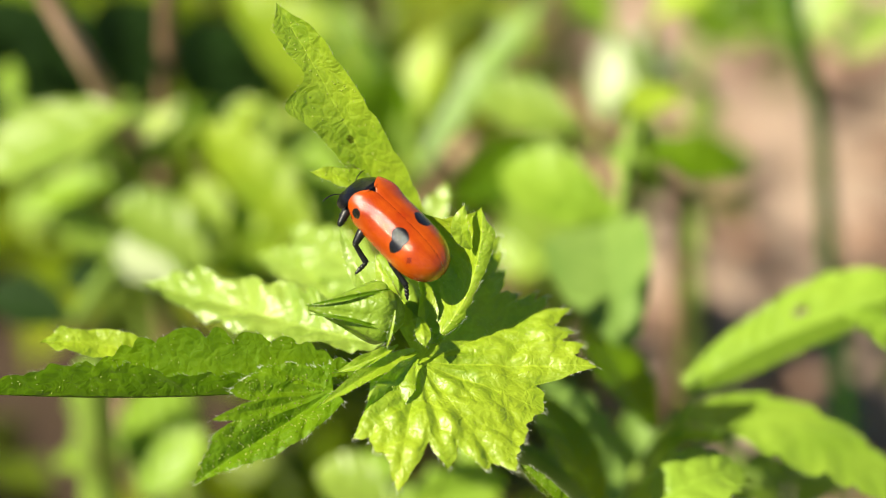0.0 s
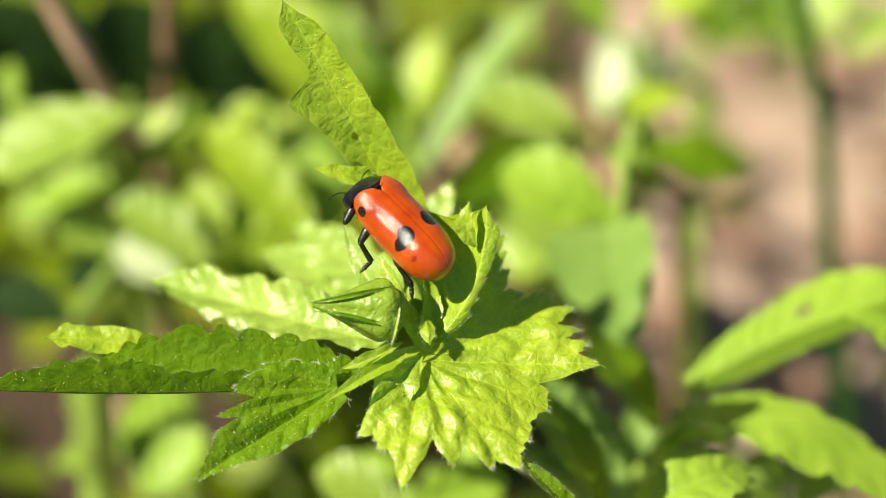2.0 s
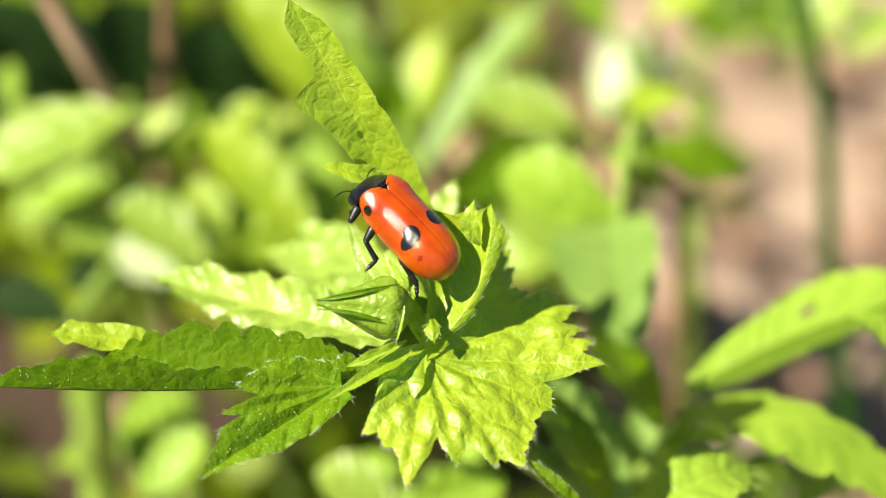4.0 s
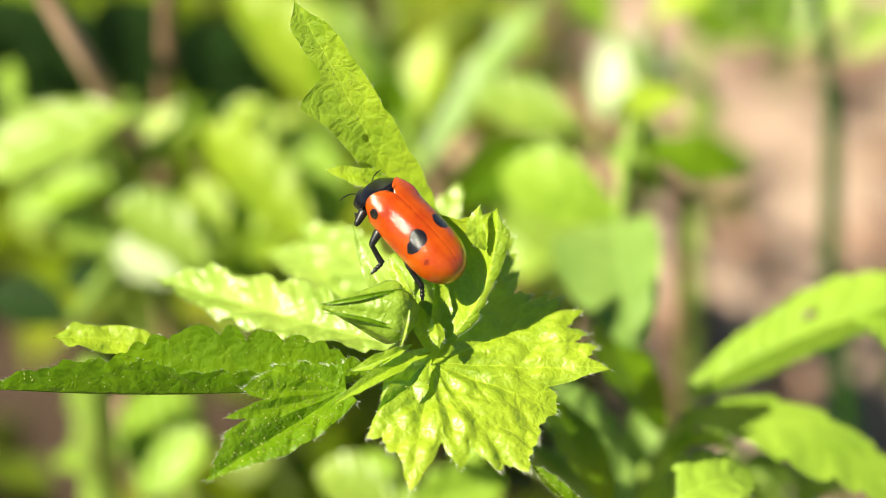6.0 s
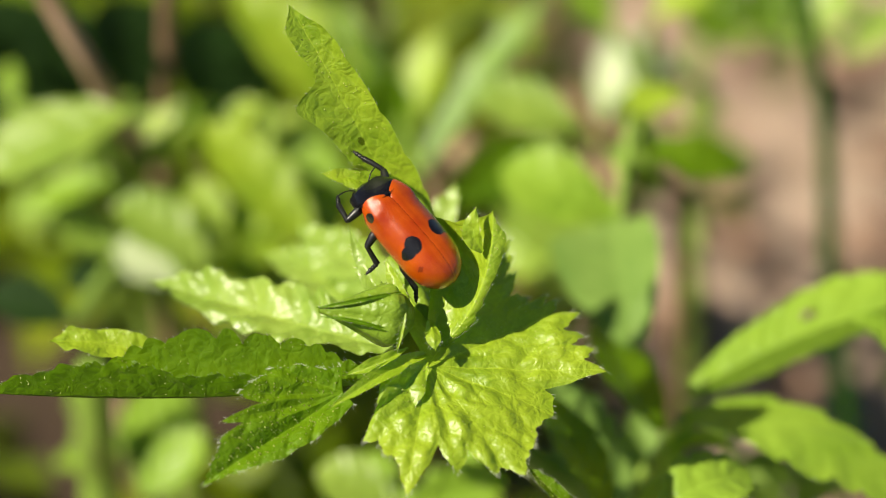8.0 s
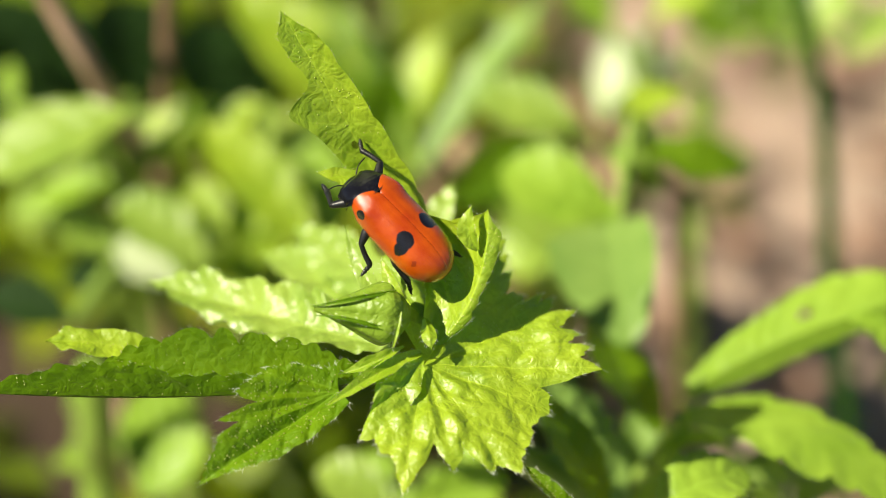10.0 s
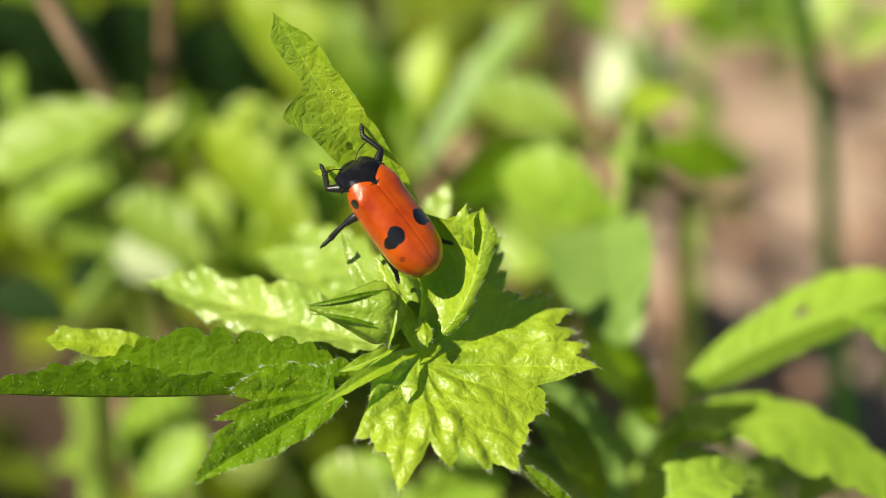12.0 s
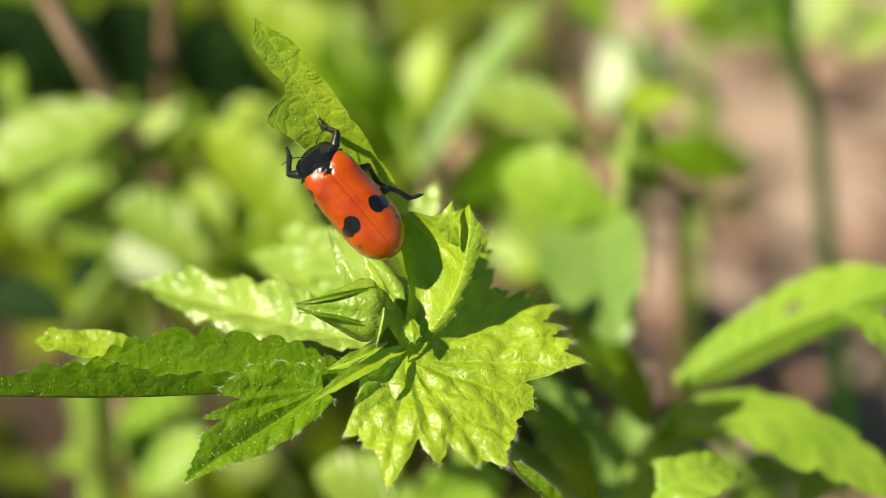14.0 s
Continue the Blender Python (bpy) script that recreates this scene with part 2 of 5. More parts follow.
def station(values, s):
    """Smooth value along evenly spaced stations, s in 0 to 1."""
    k = min(max(s, 0.0), 1.0) * (len(values) - 1)
    i = min(int(k), len(values) - 2)
    f = k - i
    p = [values[min(max(j, 0), len(values) - 1)] for j in (i - 1, i, i + 1, i + 2)]
    v = 0.5 * (2 * p[1] + (p[2] - p[0]) * f + (2 * p[0] - 5 * p[1] + 4 * p[2] - p[3]) * f * f + (3 * p[1] - p[0] - 3 * p[2] + p[3]) * f ** 3)
    return max(v, 0.0)


def strand(bm, a, b, ra, rb, sides=3):
    """A thin tapered straw between two points."""
    axis = (b - a).normalized()
    side = axis.orthogonal().normalized()
    other = axis.cross(side)
    ring = []
    for p, r in ((a, ra), (b, rb)):
        ring.append([bm.verts.new(p + (side * math.cos(t) + other * math.sin(t)) * r) for t in [2 * math.pi * i / sides for i in range(sides)]])
    for i in range(sides):
        bm.faces.new((ring[0][i], ring[0][(i + 1) % sides], ring[1][(i + 1) % sides], ring[1][i]))


def tube(bm, points, radii, sides=10, steps=8):
    """A round tapered tube through points, with closed ends."""
    pts = [Vector(p) for p in points]
    line = []
    for i in range(len(pts) - 1):
        p0, p1, p2, p3 = pts[max(i - 1, 0)], pts[i], pts[i + 1], pts[min(i + 2, len(pts) - 1)]
        for j in range(steps):
            f = j / steps
            line.append((0.5 * (2 * p1 + (p2 - p0) * f + (2 * p0 - 5 * p1 + 4 * p2 - p3) * f * f + (3 * p1 - p0 - 3 * p2 + p3) * f ** 3),
                         radii[i] * (1 - f) + radii[i + 1] * f))
    line.append((pts[-1], radii[-1]))
    rings, side = [], None
    for i, (p, r) in enumerate(line):
        axis = (line[min(i + 1, len(line) - 1)][0] - line[max(i - 1, 0)][0]).normalized()
        side = axis.orthogonal().normalized() if side is None else (side - axis * side.dot(axis)).normalized()
        other = axis.cross(side)
        rings.append([bm.verts.new(p + (side * math.cos(t) + other * math.sin(t)) * r) for t in [2 * math.pi * k / sides for k in range(sides)]])
    for a, b in zip(rings, rings[1:]):
        for k in range(sides):
            bm.faces.new((a[k], a[(k + 1) % sides], b[(k + 1) % sides], b[k]))
    bm.faces.new(rings[0][::-1])
    bm.faces.new(rings[-1])
    return bm


def grid_faces(bm, rows, uvs=None):
    layer = bm.loops.layers.uv.new("UVMap") if uvs else None
    for i in range(len(rows) - 1):
        for j in range(len(rows[0]) - 1):
            quad = ((i, j), (i, j + 1), (i + 1, j + 1), (i + 1, j))
            f = bm.faces.new([rows[a][b] for a, b in quad])
            if uvs:
                for loop, (a, b) in zip(f.loops, quad):
                    loop[layer].uv = uvs[a][b]


def blade(name, material, parent, base, mid, tip, up, left, right, fold=(15, 15), curl=(0, 0), teeth=8, bite=0.16, sweep=0.35,
          bulge=0.3, hairs=0, fuzz=0, n=(64, 8), seed=1, label="", origin=None, hair_len=0.38, holes=(), scallop=0.5):
    """A leaf with a midrib through base, mid and tip (millimetres in the world), half widths by stations, toothed margins and
    tissue that swells between the side veins. Its origin is the parent's foot, or the point given."""
    rnd = random.Random(seed)
    foot = Vector(origin) if origin else parent.location / MM
    b0, b2 = Vector(base), Vector(tip)
    b1 = 2 * Vector(mid) - 0.5 * (b0 + b2)
    up = Vector(up)
    bm = bmesh.new()
    rows, uvs, normals = [], [], []
    ns, nv = n
    for i in range(ns + 1):
        s = i / ns
        sw = s + 0.032 * math.sin(11 * s + seed) + 0.018 * math.sin(23 * s + 2 * seed)
        p = (1 - s) ** 2 * b0 + 2 * s * (1 - s) * b1 + s * s * b2
        tan = (2 * (1 - s) * (b1 - b0) + 2 * s * (b2 - b1)).normalized()
        side = tan.cross(up).normalized()
        nor = side.cross(tan)
        row, uvr = [], []
        for j in range(-nv, nv + 1):
            v = abs(j) / nv
            half, k = (left, 0) if j < 0 else (right, 1)
            saw = (sw * teeth + 0.37 * k) % 1.0
            deep = (bite if isinstance(bite, float) else bite[k]) * (0.55 + 0.9 * ((math.sin(math.floor(sw * teeth + 0.37 * k) * 12.9 + seed * 4.1 + k) * 43.7) % 1.0))
            notch = 1 - deep * (1 - math.sin(math.pi * saw ** 1.5) ** scallop) * min(1, s * 3) if teeth else 1
            w = station(half, s) * (1 + (notch - 1) * v ** 3)
            a = radians(fold[k] + curl[k] * v)
            sgn = -1 if j < 0 else 1
            q = p + (side * sgn * math.cos(a) + nor * math.sin(a)) * w * v
            q += tan * sweep * w * v * v
            ph = (sw * teeth - 0.5 * v) % 1.0
            q += nor * bulge * (math.sin(math.pi * ph) - 0.5) * min(1, 3 * v) * min(1, w / 2)
            q += nor * bulge * 1.2 * noise.noise(q * 0.33 + Vector((seed * 7.1, 0, 0))) * v
            q += nor * bulge * 0.8 * noise.noise(q * 1.1 + Vector((0, seed * 3.7, 0))) * v
            row.append(bm.verts.new(q - foot))
            uvr.append((s, 0.5 + 0.5 * j / nv))
        rows.append(row)
        uvs.append(uvr)
        normals.append((nor, side, tan))
    grid_faces(bm, rows, uvs)
    if holes:
        bm.verts.index_update()
        eaten = []
        for f in bm.faces:
            k = f.verts[0].index
            fs, fv = (k // (2 * nv + 1)) / ns, (k % (2 * nv + 1)) / nv - 1
            if any(((fs - hs) / rs) ** 2 + ((fv - hv) / rv) ** 2 < 1 for hs, hv, rs, rv in holes):
                eaten.append(f)
        bmesh.ops.delete(bm, geom=eaten, context="FACES_ONLY")
    hair_bm, gland_bm = bmesh.new(), bmesh.new()
    for _ in range(hairs):
        i = rnd.randrange(2, ns)
        left_side = rnd.random() < 0.5
        e, e2 = (rows[i][0], rows[i][1]) if left_side else (rows[i][-1], rows[i][-2])
        out_dir = (e.co - e2.co).normalized()
        d = (out_dir + normals[i][2] * rnd.uniform(0.0, 0.9) + normals[i][0] * rnd.uniform(-0.5, 0.6)).normalized()
        strand(hair_bm, e.co - d * 0.05, e.co + d * rnd.uniform(0.2, 1.0) * hair_len, 0.009, 0.004)
    for _ in range(fuzz):
        i, j = rnd.randrange(2, ns), rnd.randrange(1, 2 * nv)
        c = rows[i][j].co.lerp(rows[i - 1][j - 1].co, rnd.random())
        d = (normals[i][0] + normals[i][2] * rnd.uniform(-0.3, 0.8) + normals[i][1] * rnd.uniform(-0.5, 0.5)).normalized()
        strand(gland_bm, c, c + d * rnd.uniform(0.04, 0.1), 0.05, 0.026, 5)
    ob = part(name, bm, material, parent, label)
    if origin:
        ob.location = (Vector(origin) - parent.location / MM) * MM
    clothe(ob, hair_bm, gland_bm)
    return ob


def clothe(ob, hair_bm, gland_bm):
    """Hairs and their swollen bases on a leaf."""
    for name, bm, material in (("hairs", hair_bm, HAIR), ("fuzz", gland_bm, GLAND)):
        if len(bm.verts):
            tagged(part(name, bm, material, ob), kind="stuff")
        else:
            bm.free()


def lobed(name, material, parent, centre, up, axis, teeth, veins, droop=0.004, groove=0.4, quilt=0.3, crease=(0.0, 0.0), wave=0.35, rib_gap=2.2,
          hairs=0, tufts=0, fuzz=0, dot=1.0, seed=1, label="", rings=44, steps=12):
    """A lobed leaf spread from its stalk. teeth: (angle, reach, depth of the notch that follows, and where it lies) round the margin; veins: angles of
    the main veins, sunk as grooves; the tissue swells between them and between their side veins. crease lifts both sides of the axis."""
    rnd = random.Random(seed)
    foot = parent.location / MM
    c, z = Vector(centre), Vector(up).normalized()
    ax = (Vector(axis) - z * z.dot(Vector(axis))).normalized()
    ay = z.cross(ax)
    rim = []
    pairs = list(zip(teeth, teeth[1:]))
    for (a0, r0, cut, *low), (a1, r1, *_) in pairs:
        low = low[0] if low else 0.5
        p0 = Vector((math.cos(radians(a0)), math.sin(radians(a0)))) * r0
        p1 = Vector((math.cos(radians(a1)), math.sin(radians(a1)))) * r1
        for k in range(steps):
            f = k / steps
            fine = 1 + 0.018 * math.sin(f * 19 + a0 * 3.1) * math.sin(math.pi * f)
            from_low = (f - low) / (low if f < low else 1 - low)
            rim.append((p0.lerp(p1, f) * (1 - cut * (1 - abs(from_low) ** 0.8)) * fine, k == 0))
    a1, r1 = teeth[-1][:2]
    rim.append((Vector((math.cos(radians(a1)), math.sin(radians(a1)))) * r1, True))
    bm = bmesh.new()
    rows, uvs, out_dirs = [], [], []
    for edge, _ in rim:
        row, uvr = [], []
        ang = math.degrees(math.atan2(edge.y, edge.x))
        dlt = radians(min(abs((ang - v + 180) % 360 - 180) for v in veins))
        for j in range(rings + 1):
            f = j / rings
            xy = edge * f
            r = xy.length
            off, along = r * math.sin(min(dlt, 1.5)), r * math.cos(min(dlt, 1.5))
            h = -droop * r * r + abs(xy.y) * crease[0 if xy.y < 0 else 1]
            h -= groove * math.exp(-(off / 0.55) ** 2) * min(1, r / 2.5) * (1 - 0.55 * f)
            side_vein = abs(math.sin(math.pi * (along - off) / rib_gap))
            h += quilt * (side_vein ** 0.6 - 0.6) * min(1, off / 0.9) * min(1, r / 4) * (1 - 0.4 * f ** 6)
            q = c + ax * xy.x + ay * xy.y
            h += wave * 2.0 * noise.noise(q * 0.17 + Vector((seed, 0, 0))) * f + wave * 0.45 * noise.noise(q * 0.8 + Vector((0, seed, 0))) * min(1, r / 3)
            h -= 0.5 * wave * max(0.0, f - 0.85) / 0.15
            row.append(bm.verts.new(q + z * h - foot))
            uvr.append((along / (rib_gap * 9), 0.5 + off * 0.625 / rib_gap))
        rows.append(row)
        uvs.append(uvr)
        out_dirs.append((ax * edge.x + ay * edge.y).normalized())
    grid_faces(bm, rows, uvs)
    bmesh.ops.remove_doubles(bm, verts=[r[0] for r in rows], dist=1e-4)
    tips = [r[-1].co.copy() for r in rows]
    skin = [[v.co.copy() for v in r[2:]] for r in rows]
    hair_bm, gland_bm = bmesh.new(), bmesh.new()
    longest = max(e.length for e, _ in rim)
    out_len = [(e.length / longest) ** 1.5 for e, _ in rim]

    def hair(p, d0, ln):
        d = (d0 + z * rnd.uniform(-0.6, 0.4) + d0.cross(z) * rnd.uniform(-0.7, 0.7)).normalized()
        strand(hair_bm, p - d * 0.05, p + d * ln, 0.011, 0.005)

    for _ in range(hairs):
        i = rnd.randrange(len(rows))
        hair(tips[i], out_dirs[i], rnd.uniform(0.12, 0.42))
    for i, (_, point) in enumerate(rim):
        for _ in range(tufts if point else 0):
            k = min(max(i + rnd.randrange(-2, 3), 0), len(rim) - 1)
            hair(tips[k], out_dirs[i], rnd.uniform(0.15, 0.6))
    for _ in range(fuzz):
        i, j = rnd.randrange(len(skin) - 1), int(len(skin[0]) * rnd.random() ** 0.5)
        p = skin[i][min(j, len(skin[0]) - 1)].lerp(skin[i + 1][max(j - 1, 0)], rnd.random())
        d = (z + out_dirs[i] * rnd.uniform(-0.3, 0.7)).normalized()
        if rnd.random() > out_len[i]:
            continue
        w = dot * rnd.uniform(0.6, 1.4)
        strand(gland_bm, p - d * 0.02, p + d * 0.07 * w, 0.06 * w, 0.03 * w, 5)
    ob = part(name, bm, material, parent, label)
    clothe(ob, hair_bm, gland_bm)
    return ob


def stalk(name, parent, points, radii, material, label=""):
    foot = parent.location / MM
    return part(name, tube(bmesh.new(), [Vector(p) - foot for p in points], radii), material, parent, label)


# ---- ground ----
def ground():
    bm = bmesh.new()
    edge = [-60000, -8000, -1500, -600] + list(range(-400, 401, 20)) + [600, 1500, 8000, 60000]
    rows = []
    for y in [e + 250 for e in edge]:
        row = []
        for x in edge:
            near = math.exp(-((x / 500) ** 2) - ((y - 250) / 500) ** 2)
            h = GROUND - 3 + near * (5 * noise.noise(Vector((x, y, 0)) * 0.012) + 2 * noise.noise(Vector((x, y, 5)) * 0.05))
            row.append(bm.verts.new((x, y, h)))
        rows.append(row)
    grid_faces(bm, rows)
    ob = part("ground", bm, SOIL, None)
    return tagged(ob, "pinkish brown dry soil with crumbs and leaf litter", "soil", kind="structure")


ground()


# ---- the shoot that carries the beetle ----
ROOT = (8, 18, GROUND)
shoot = thing("leafy_shoot", ROOT, "young hairy lime-green shoot with toothed lobed leaves and a closed bud", "plant")


def build_shoot():
    stalk("stem", shoot, [ROOT, (10, 14, 46), (11.1, 8.8, 62.2), (5.6, 5.9, 70.3), (0.7, 0.7, 80.3), (-1.9, -0.9, 88.4)], [1.7, 1.6, 1.4, 1.3, 1.2, 0.9], STEM_GREEN, "pale green hairy stem")
    # leaf that stands up behind the beetle
    climbed = blade("leaf", LEAF_FRESH, shoot, (-1.5, 7.7, 85.1), (-6.9, 8.4, 99.2), (-13.4, 11.4, 111.2), (-0.25, -0.62, 0.74),
          (0.68, 0.63, 0.63, 0.63, 0.82, 1.45, 2.08, 2.63, 3.89, 1.18, 1.36, 1.36, 0.00), (1.36, 2.63, 3.17, 2.99, 2.63, 2.17, 1.72, 0.00), fold=(8, 8), curl=(6, 10), teeth=8, bite=0.1, bulge=0.09,
          hairs=120, fuzz=90, n=(150, 22), seed=3, holes=((0.53, -0.12, 0.012, 0.12), (0.44, -0.8, 0.016, 0.3)), label="upright tapering leaf with a nibbled hole in its edge", origin=(-1.5, 6.6, 83.5))
    blade("leaf_lobe", LEAF_FRESH, shoot, (-4.3, 5.8, 96.3), (-7.7, 5.7, 98), (-10.8, 5.2, 99), (-0.1, -0.51, 0.85),
          (0.45, 0.91, 1.00, 0.72, 0.00), (0.45, 0.82, 0.72, 0.54, 0.00), fold=(15, 15), teeth=3, hairs=30, fuzz=20, n=(30, 5), seed=8)
    # folded leaf on the sunny side
    blade("leaf", LEAF_DEEP, shoot, (-6.6, -4.4, 85.2), (-20.6, -6.8, 85.3), (-38.2, -6.6, 85.5), (0, 0.29, 0.96),
          (0.45, 1.27, 1.63, 2.08, 2.99, 3.35, 2.36, 0.00), (1.13, 3.7, 4.9, 5.3, 5.0, 3.0, 2.0, 0.00), fold=(72, 62), curl=(0, 14), teeth=13, bite=(0.12, 0.13), scallop=0.6, bulge=0.42, sweep=0.1,
          hairs=170, fuzz=160, n=(170, 16), seed=5, label="leaf folded lengthwise with crinkled toothed edges")
    blade("leaf_lobe", LEAF_FRESH, shoot, (-22.4, -0.5, 83.8), (-27.6, -0.4, 85.7), (-32.7, -1.1, 86.5), (-0.3, -0.37, 0.88),
          (0.45, 1.09, 1.45, 1.54, 1.45, 1.36, 1.09, 0.00), (0.54, 1.09, 1.36, 1.54, 1.36, 1.27, 1.09, 0.00), fold=(10, 20), sweep=0.1, teeth=4, bite=0.2, bulge=0.4, hairs=40, fuzz=30, n=(40, 6), seed=28)
    blade("petiole", LEAF_FRESH, shoot, (-2.2, -3.9, 87.7), (-5.8, -6.9, 87.7), (-10, -9.7, 86.4), (0, -0.42, 0.91),
          (0.45, 0.91, 1.00, 0.82, 0.45, 0.00), (0.36, 0.68, 0.77, 0.63, 0.36, 0.00), fold=(25, 35), teeth=0, bulge=0.2, hairs=70, fuzz=30, n=(40, 6), seed=34)
    # leaf that hangs to the front
    lobed("leaf", LEAF_LIME, shoot, (-8.79, -6.43, 85.73), (0.1, -0.45, 0.89), (-0.781, -0.588, -0.21),
          [(-120, 2.0, 0.0), (-84, 2.2, 0.02), (-64, 3.8, 0.02), (-48, 6.0, 0.03), (-37, 7.1, 0.0), (-29.3, 8.5, 0.28), (-17.1, 10.4, 0.19), (-10.6, 10.9, 0.02), (-4.9, 12.2, 0.0), (0, 13.9, 0.02),
           (6.2, 10.5, 0.02), (14.8, 8.1, 0.02), (27.2, 4.9, 0.02), (46, 2.6, 0.0), (90, 1.4, 0.0)],
          [0, -29, -17, -52], crease=(0.45, 0.3), droop=0.0, groove=0.5, quilt=0.4, wave=0.22, rib_gap=2.6,
          hairs=60, tufts=6, fuzz=800, seed=7, label="three-toothed leaf folded along its midrib, dotted with hair bases")
    # pale leaves behind
    blade("leaf", LEAF_PALE, shoot, (-4.8, -1.3, 86.2), (-14.7, 5, 84.7), (-25.6, 13.2, 82.4), (-0.1, -0.31, 0.95),
          (0.91, 2.26, 3.17, 3.17, 2.49, 1.59, 0.00), (0.91, 2.26, 3.40, 3.26, 2.72, 1.81, 0.00), fold=(20, 20), teeth=7, bite=0.22, bulge=0.7,
          hairs=60, n=(70, 8), seed=9, label="pale glossy crinkled leaf")
    blade("leaf", LEAF_PALE, shoot, (-5.1, 4.5, 83.9), (-10.3, 14.7, 81.2), (-16.5, 22.7, 78.6), (-0.1, -0.41, 0.91),
          (0.68, 1.81, 2.26, 2.04, 1.36, 0.00), (0.68, 1.81, 2.49, 2.26, 1.59, 0.00), teeth=6, bite=0.2, bulge=0.5, seed=11, n=(50, 6))
    blade("leaf", LEAF_PALE, shoot, (-4.9, 7.2, 84.3), (-8.9, 15.9, 82.8), (-13.6, 22.4, 81.7), (-0.21, -0.58, 0.79),
          (0.91, 2.26, 2.72, 2.26, 1.36, 0.00), (0.91, 2.26, 2.72, 2.26, 1.36, 0.00), teeth=6, bite=0.2, bulge=0.5, seed=12, n=(50, 6))
    # broad lobed leaf in front
    lobed("leaf", LEAF_FRESH, shoot, (-1.91, -4.7, 87.26), (0.1, -0.3, 0.95), (1, 0, 0),
          [(-150, 4.5, 0.1), (-124.7, 9.1, 0.1), (-111.1, 9.5, 0.1, 0.3), (-97.5, 12.2, 0.28, 0.66), (-76.3, 10.2, 0.19), (-61.5, 11.2, 0.09), (-51.4, 12.5, 0.03), (-37.4, 10.8, 0.06), (-17.9, 10.7, 0.22), (3, 14.5, 0.1), (11.2, 13.7, 0.12), (17.3, 13.4, 0.14), (26.9, 13.9, 0.12), (35.7, 13, 0.08), (40.1, 12.7, 0.1), (45.1, 11.5, 0.12), (54.9, 12.5, 0.1), (59.6, 13.9, 0.08), (63.5, 15.2, 0.1), (77.5, 11.5, 0.1), (97.5, 8.5, 0.1), (120.5, 5, 0.1)],
          [-98, -76, -56, -18, 3, 31, 64], groove=0.28, quilt=0.3, wave=0.6, rib_gap=3.4, dot=0.55, droop=0.002, hairs=240, tufts=12, fuzz=450, seed=4, label="broad lobed leaf with sharp teeth and fine hairs")
    # cupped leaf that shades its own inside
    blade("leaf", LEAF_FRESH, shoot, (-1.2, -2.8, 87.5), (2.1, -1.8, 92.4), (3.1, 0.7, 98.6), (-0.96, -0.2, 0.2),
          (2.26, 6.34, 8.61, 8.61, 6.34, 3.17, 0.00), (0.36, 0.63, 0.68, 0.63, 0.91, 1.04, 0.00), fold=(0, -58), curl=(38, -20), teeth=5, bite=0.15, bulge=0.25,
          hairs=140, fuzz=60, seed=6, label="cupped young leaf with a curled hairy edge")
    blade("leaf_lobe", LEAF_FRESH, shoot, (2.3, -0.6, 95.5), (1.5, -0.3, 97.4), (1.8, 0.3, 99.3), (-0.3, -0.72, 0.63),
          (0.18, 0.82, 0.91, 0.45, 0.00), (0.18, 0.63, 0.63, 0.36, 0.00), fold=(15, 15), teeth=2, hairs=30, n=(24, 4), seed=27)
    blade("leaf", LEAF_PALE, shoot, (-0.9, 14.2, 83.9), (-0.4, 17, 86.1), (0.4, 19.8, 88.4), (-0.3, -0.57, 0.77),
          (0.68, 1.59, 1.72, 1.13, 0.00), (0.45, 0.82, 0.91, 0.68, 0.00), teeth=4, seed=13, n=(40, 6))
    # small folded bracts round the heart
    blade("bract", LEAF_FRESH, shoot, (-2.1, -5, 87.9), (-4.2, -8.2, 86.8), (-6.5, -9.9, 84.3), (0.62, -0.41, 0.67),
          (0.23, 1.18, 1.63, 1.36, 0.82, 0.00), (0.23, 1.27, 1.72, 1.54, 0.91, 0.00), fold=(30, 20), teeth=3, bite=0.12, hairs=60, fuzz=40, n=(40, 6), seed=14)
    blade("bract", LEAF_FRESH, shoot, (-3.6, -4.4, 88.7), (-6, -6, 88.2), (-8.8, -6.5, 87.4), (0, -0.42, 0.91),
          (0.14, 0.45, 0.63, 0.41, 0.00), (0.14, 0.45, 0.63, 0.41, 0.00), fold=(30, 30), teeth=0, hairs=30, n=(24, 4), seed=15)
    blade("bract", LEAF_FRESH, shoot, (-3.7, -3.5, 91.7), (-4.6, -2.3, 93.4), (-5.5, -0.4, 94.5), (-0.4, -0.62, 0.68),
          (0.36, 0.63, 0.63, 0.36, 0.00), (0.36, 0.63, 0.54, 0.32, 0.00), fold=(20, 20), teeth=0, hairs=30, n=(24, 4), seed=16)
    blade("bract", LEAF_PALE, shoot, (-4.3, -1.5, 89.4), (-6.6, 1.2, 91.4), (-8.5, 4.5, 94.4), (-0.4, -0.62, 0.68),
          (0.36, 0.72, 0.82, 0.54, 0.00), (0.36, 0.72, 0.82, 0.54, 0.00), fold=(20, 20), teeth=0, hairs=30, n=(24, 4), seed=17)
    blade("bract", LEAF_FRESH, shoot, (-1.9, -2.3, 90), (-1.6, -4.7, 90.1), (-1.4, -5.4, 89.1), (0, -0.68, 0.74),
          (0.27, 0.63, 0.63, 0.36, 0.00), (0.27, 0.63, 0.63, 0.36, 0.00), fold=(-20, -20), teeth=0, hairs=20, n=(24, 4), seed=18)
    stalk("petiole", shoot, [(-1.9, -0.3, 88.5), (-3.2, 1.6, 90.3), (-5.2, 4.1, 91.3)], [0.75, 0.65, 0.5], BUD_SKIN, "pale yellow-green leaf stalk")
    # closed bud with ribs
    foot = shoot.location / MM
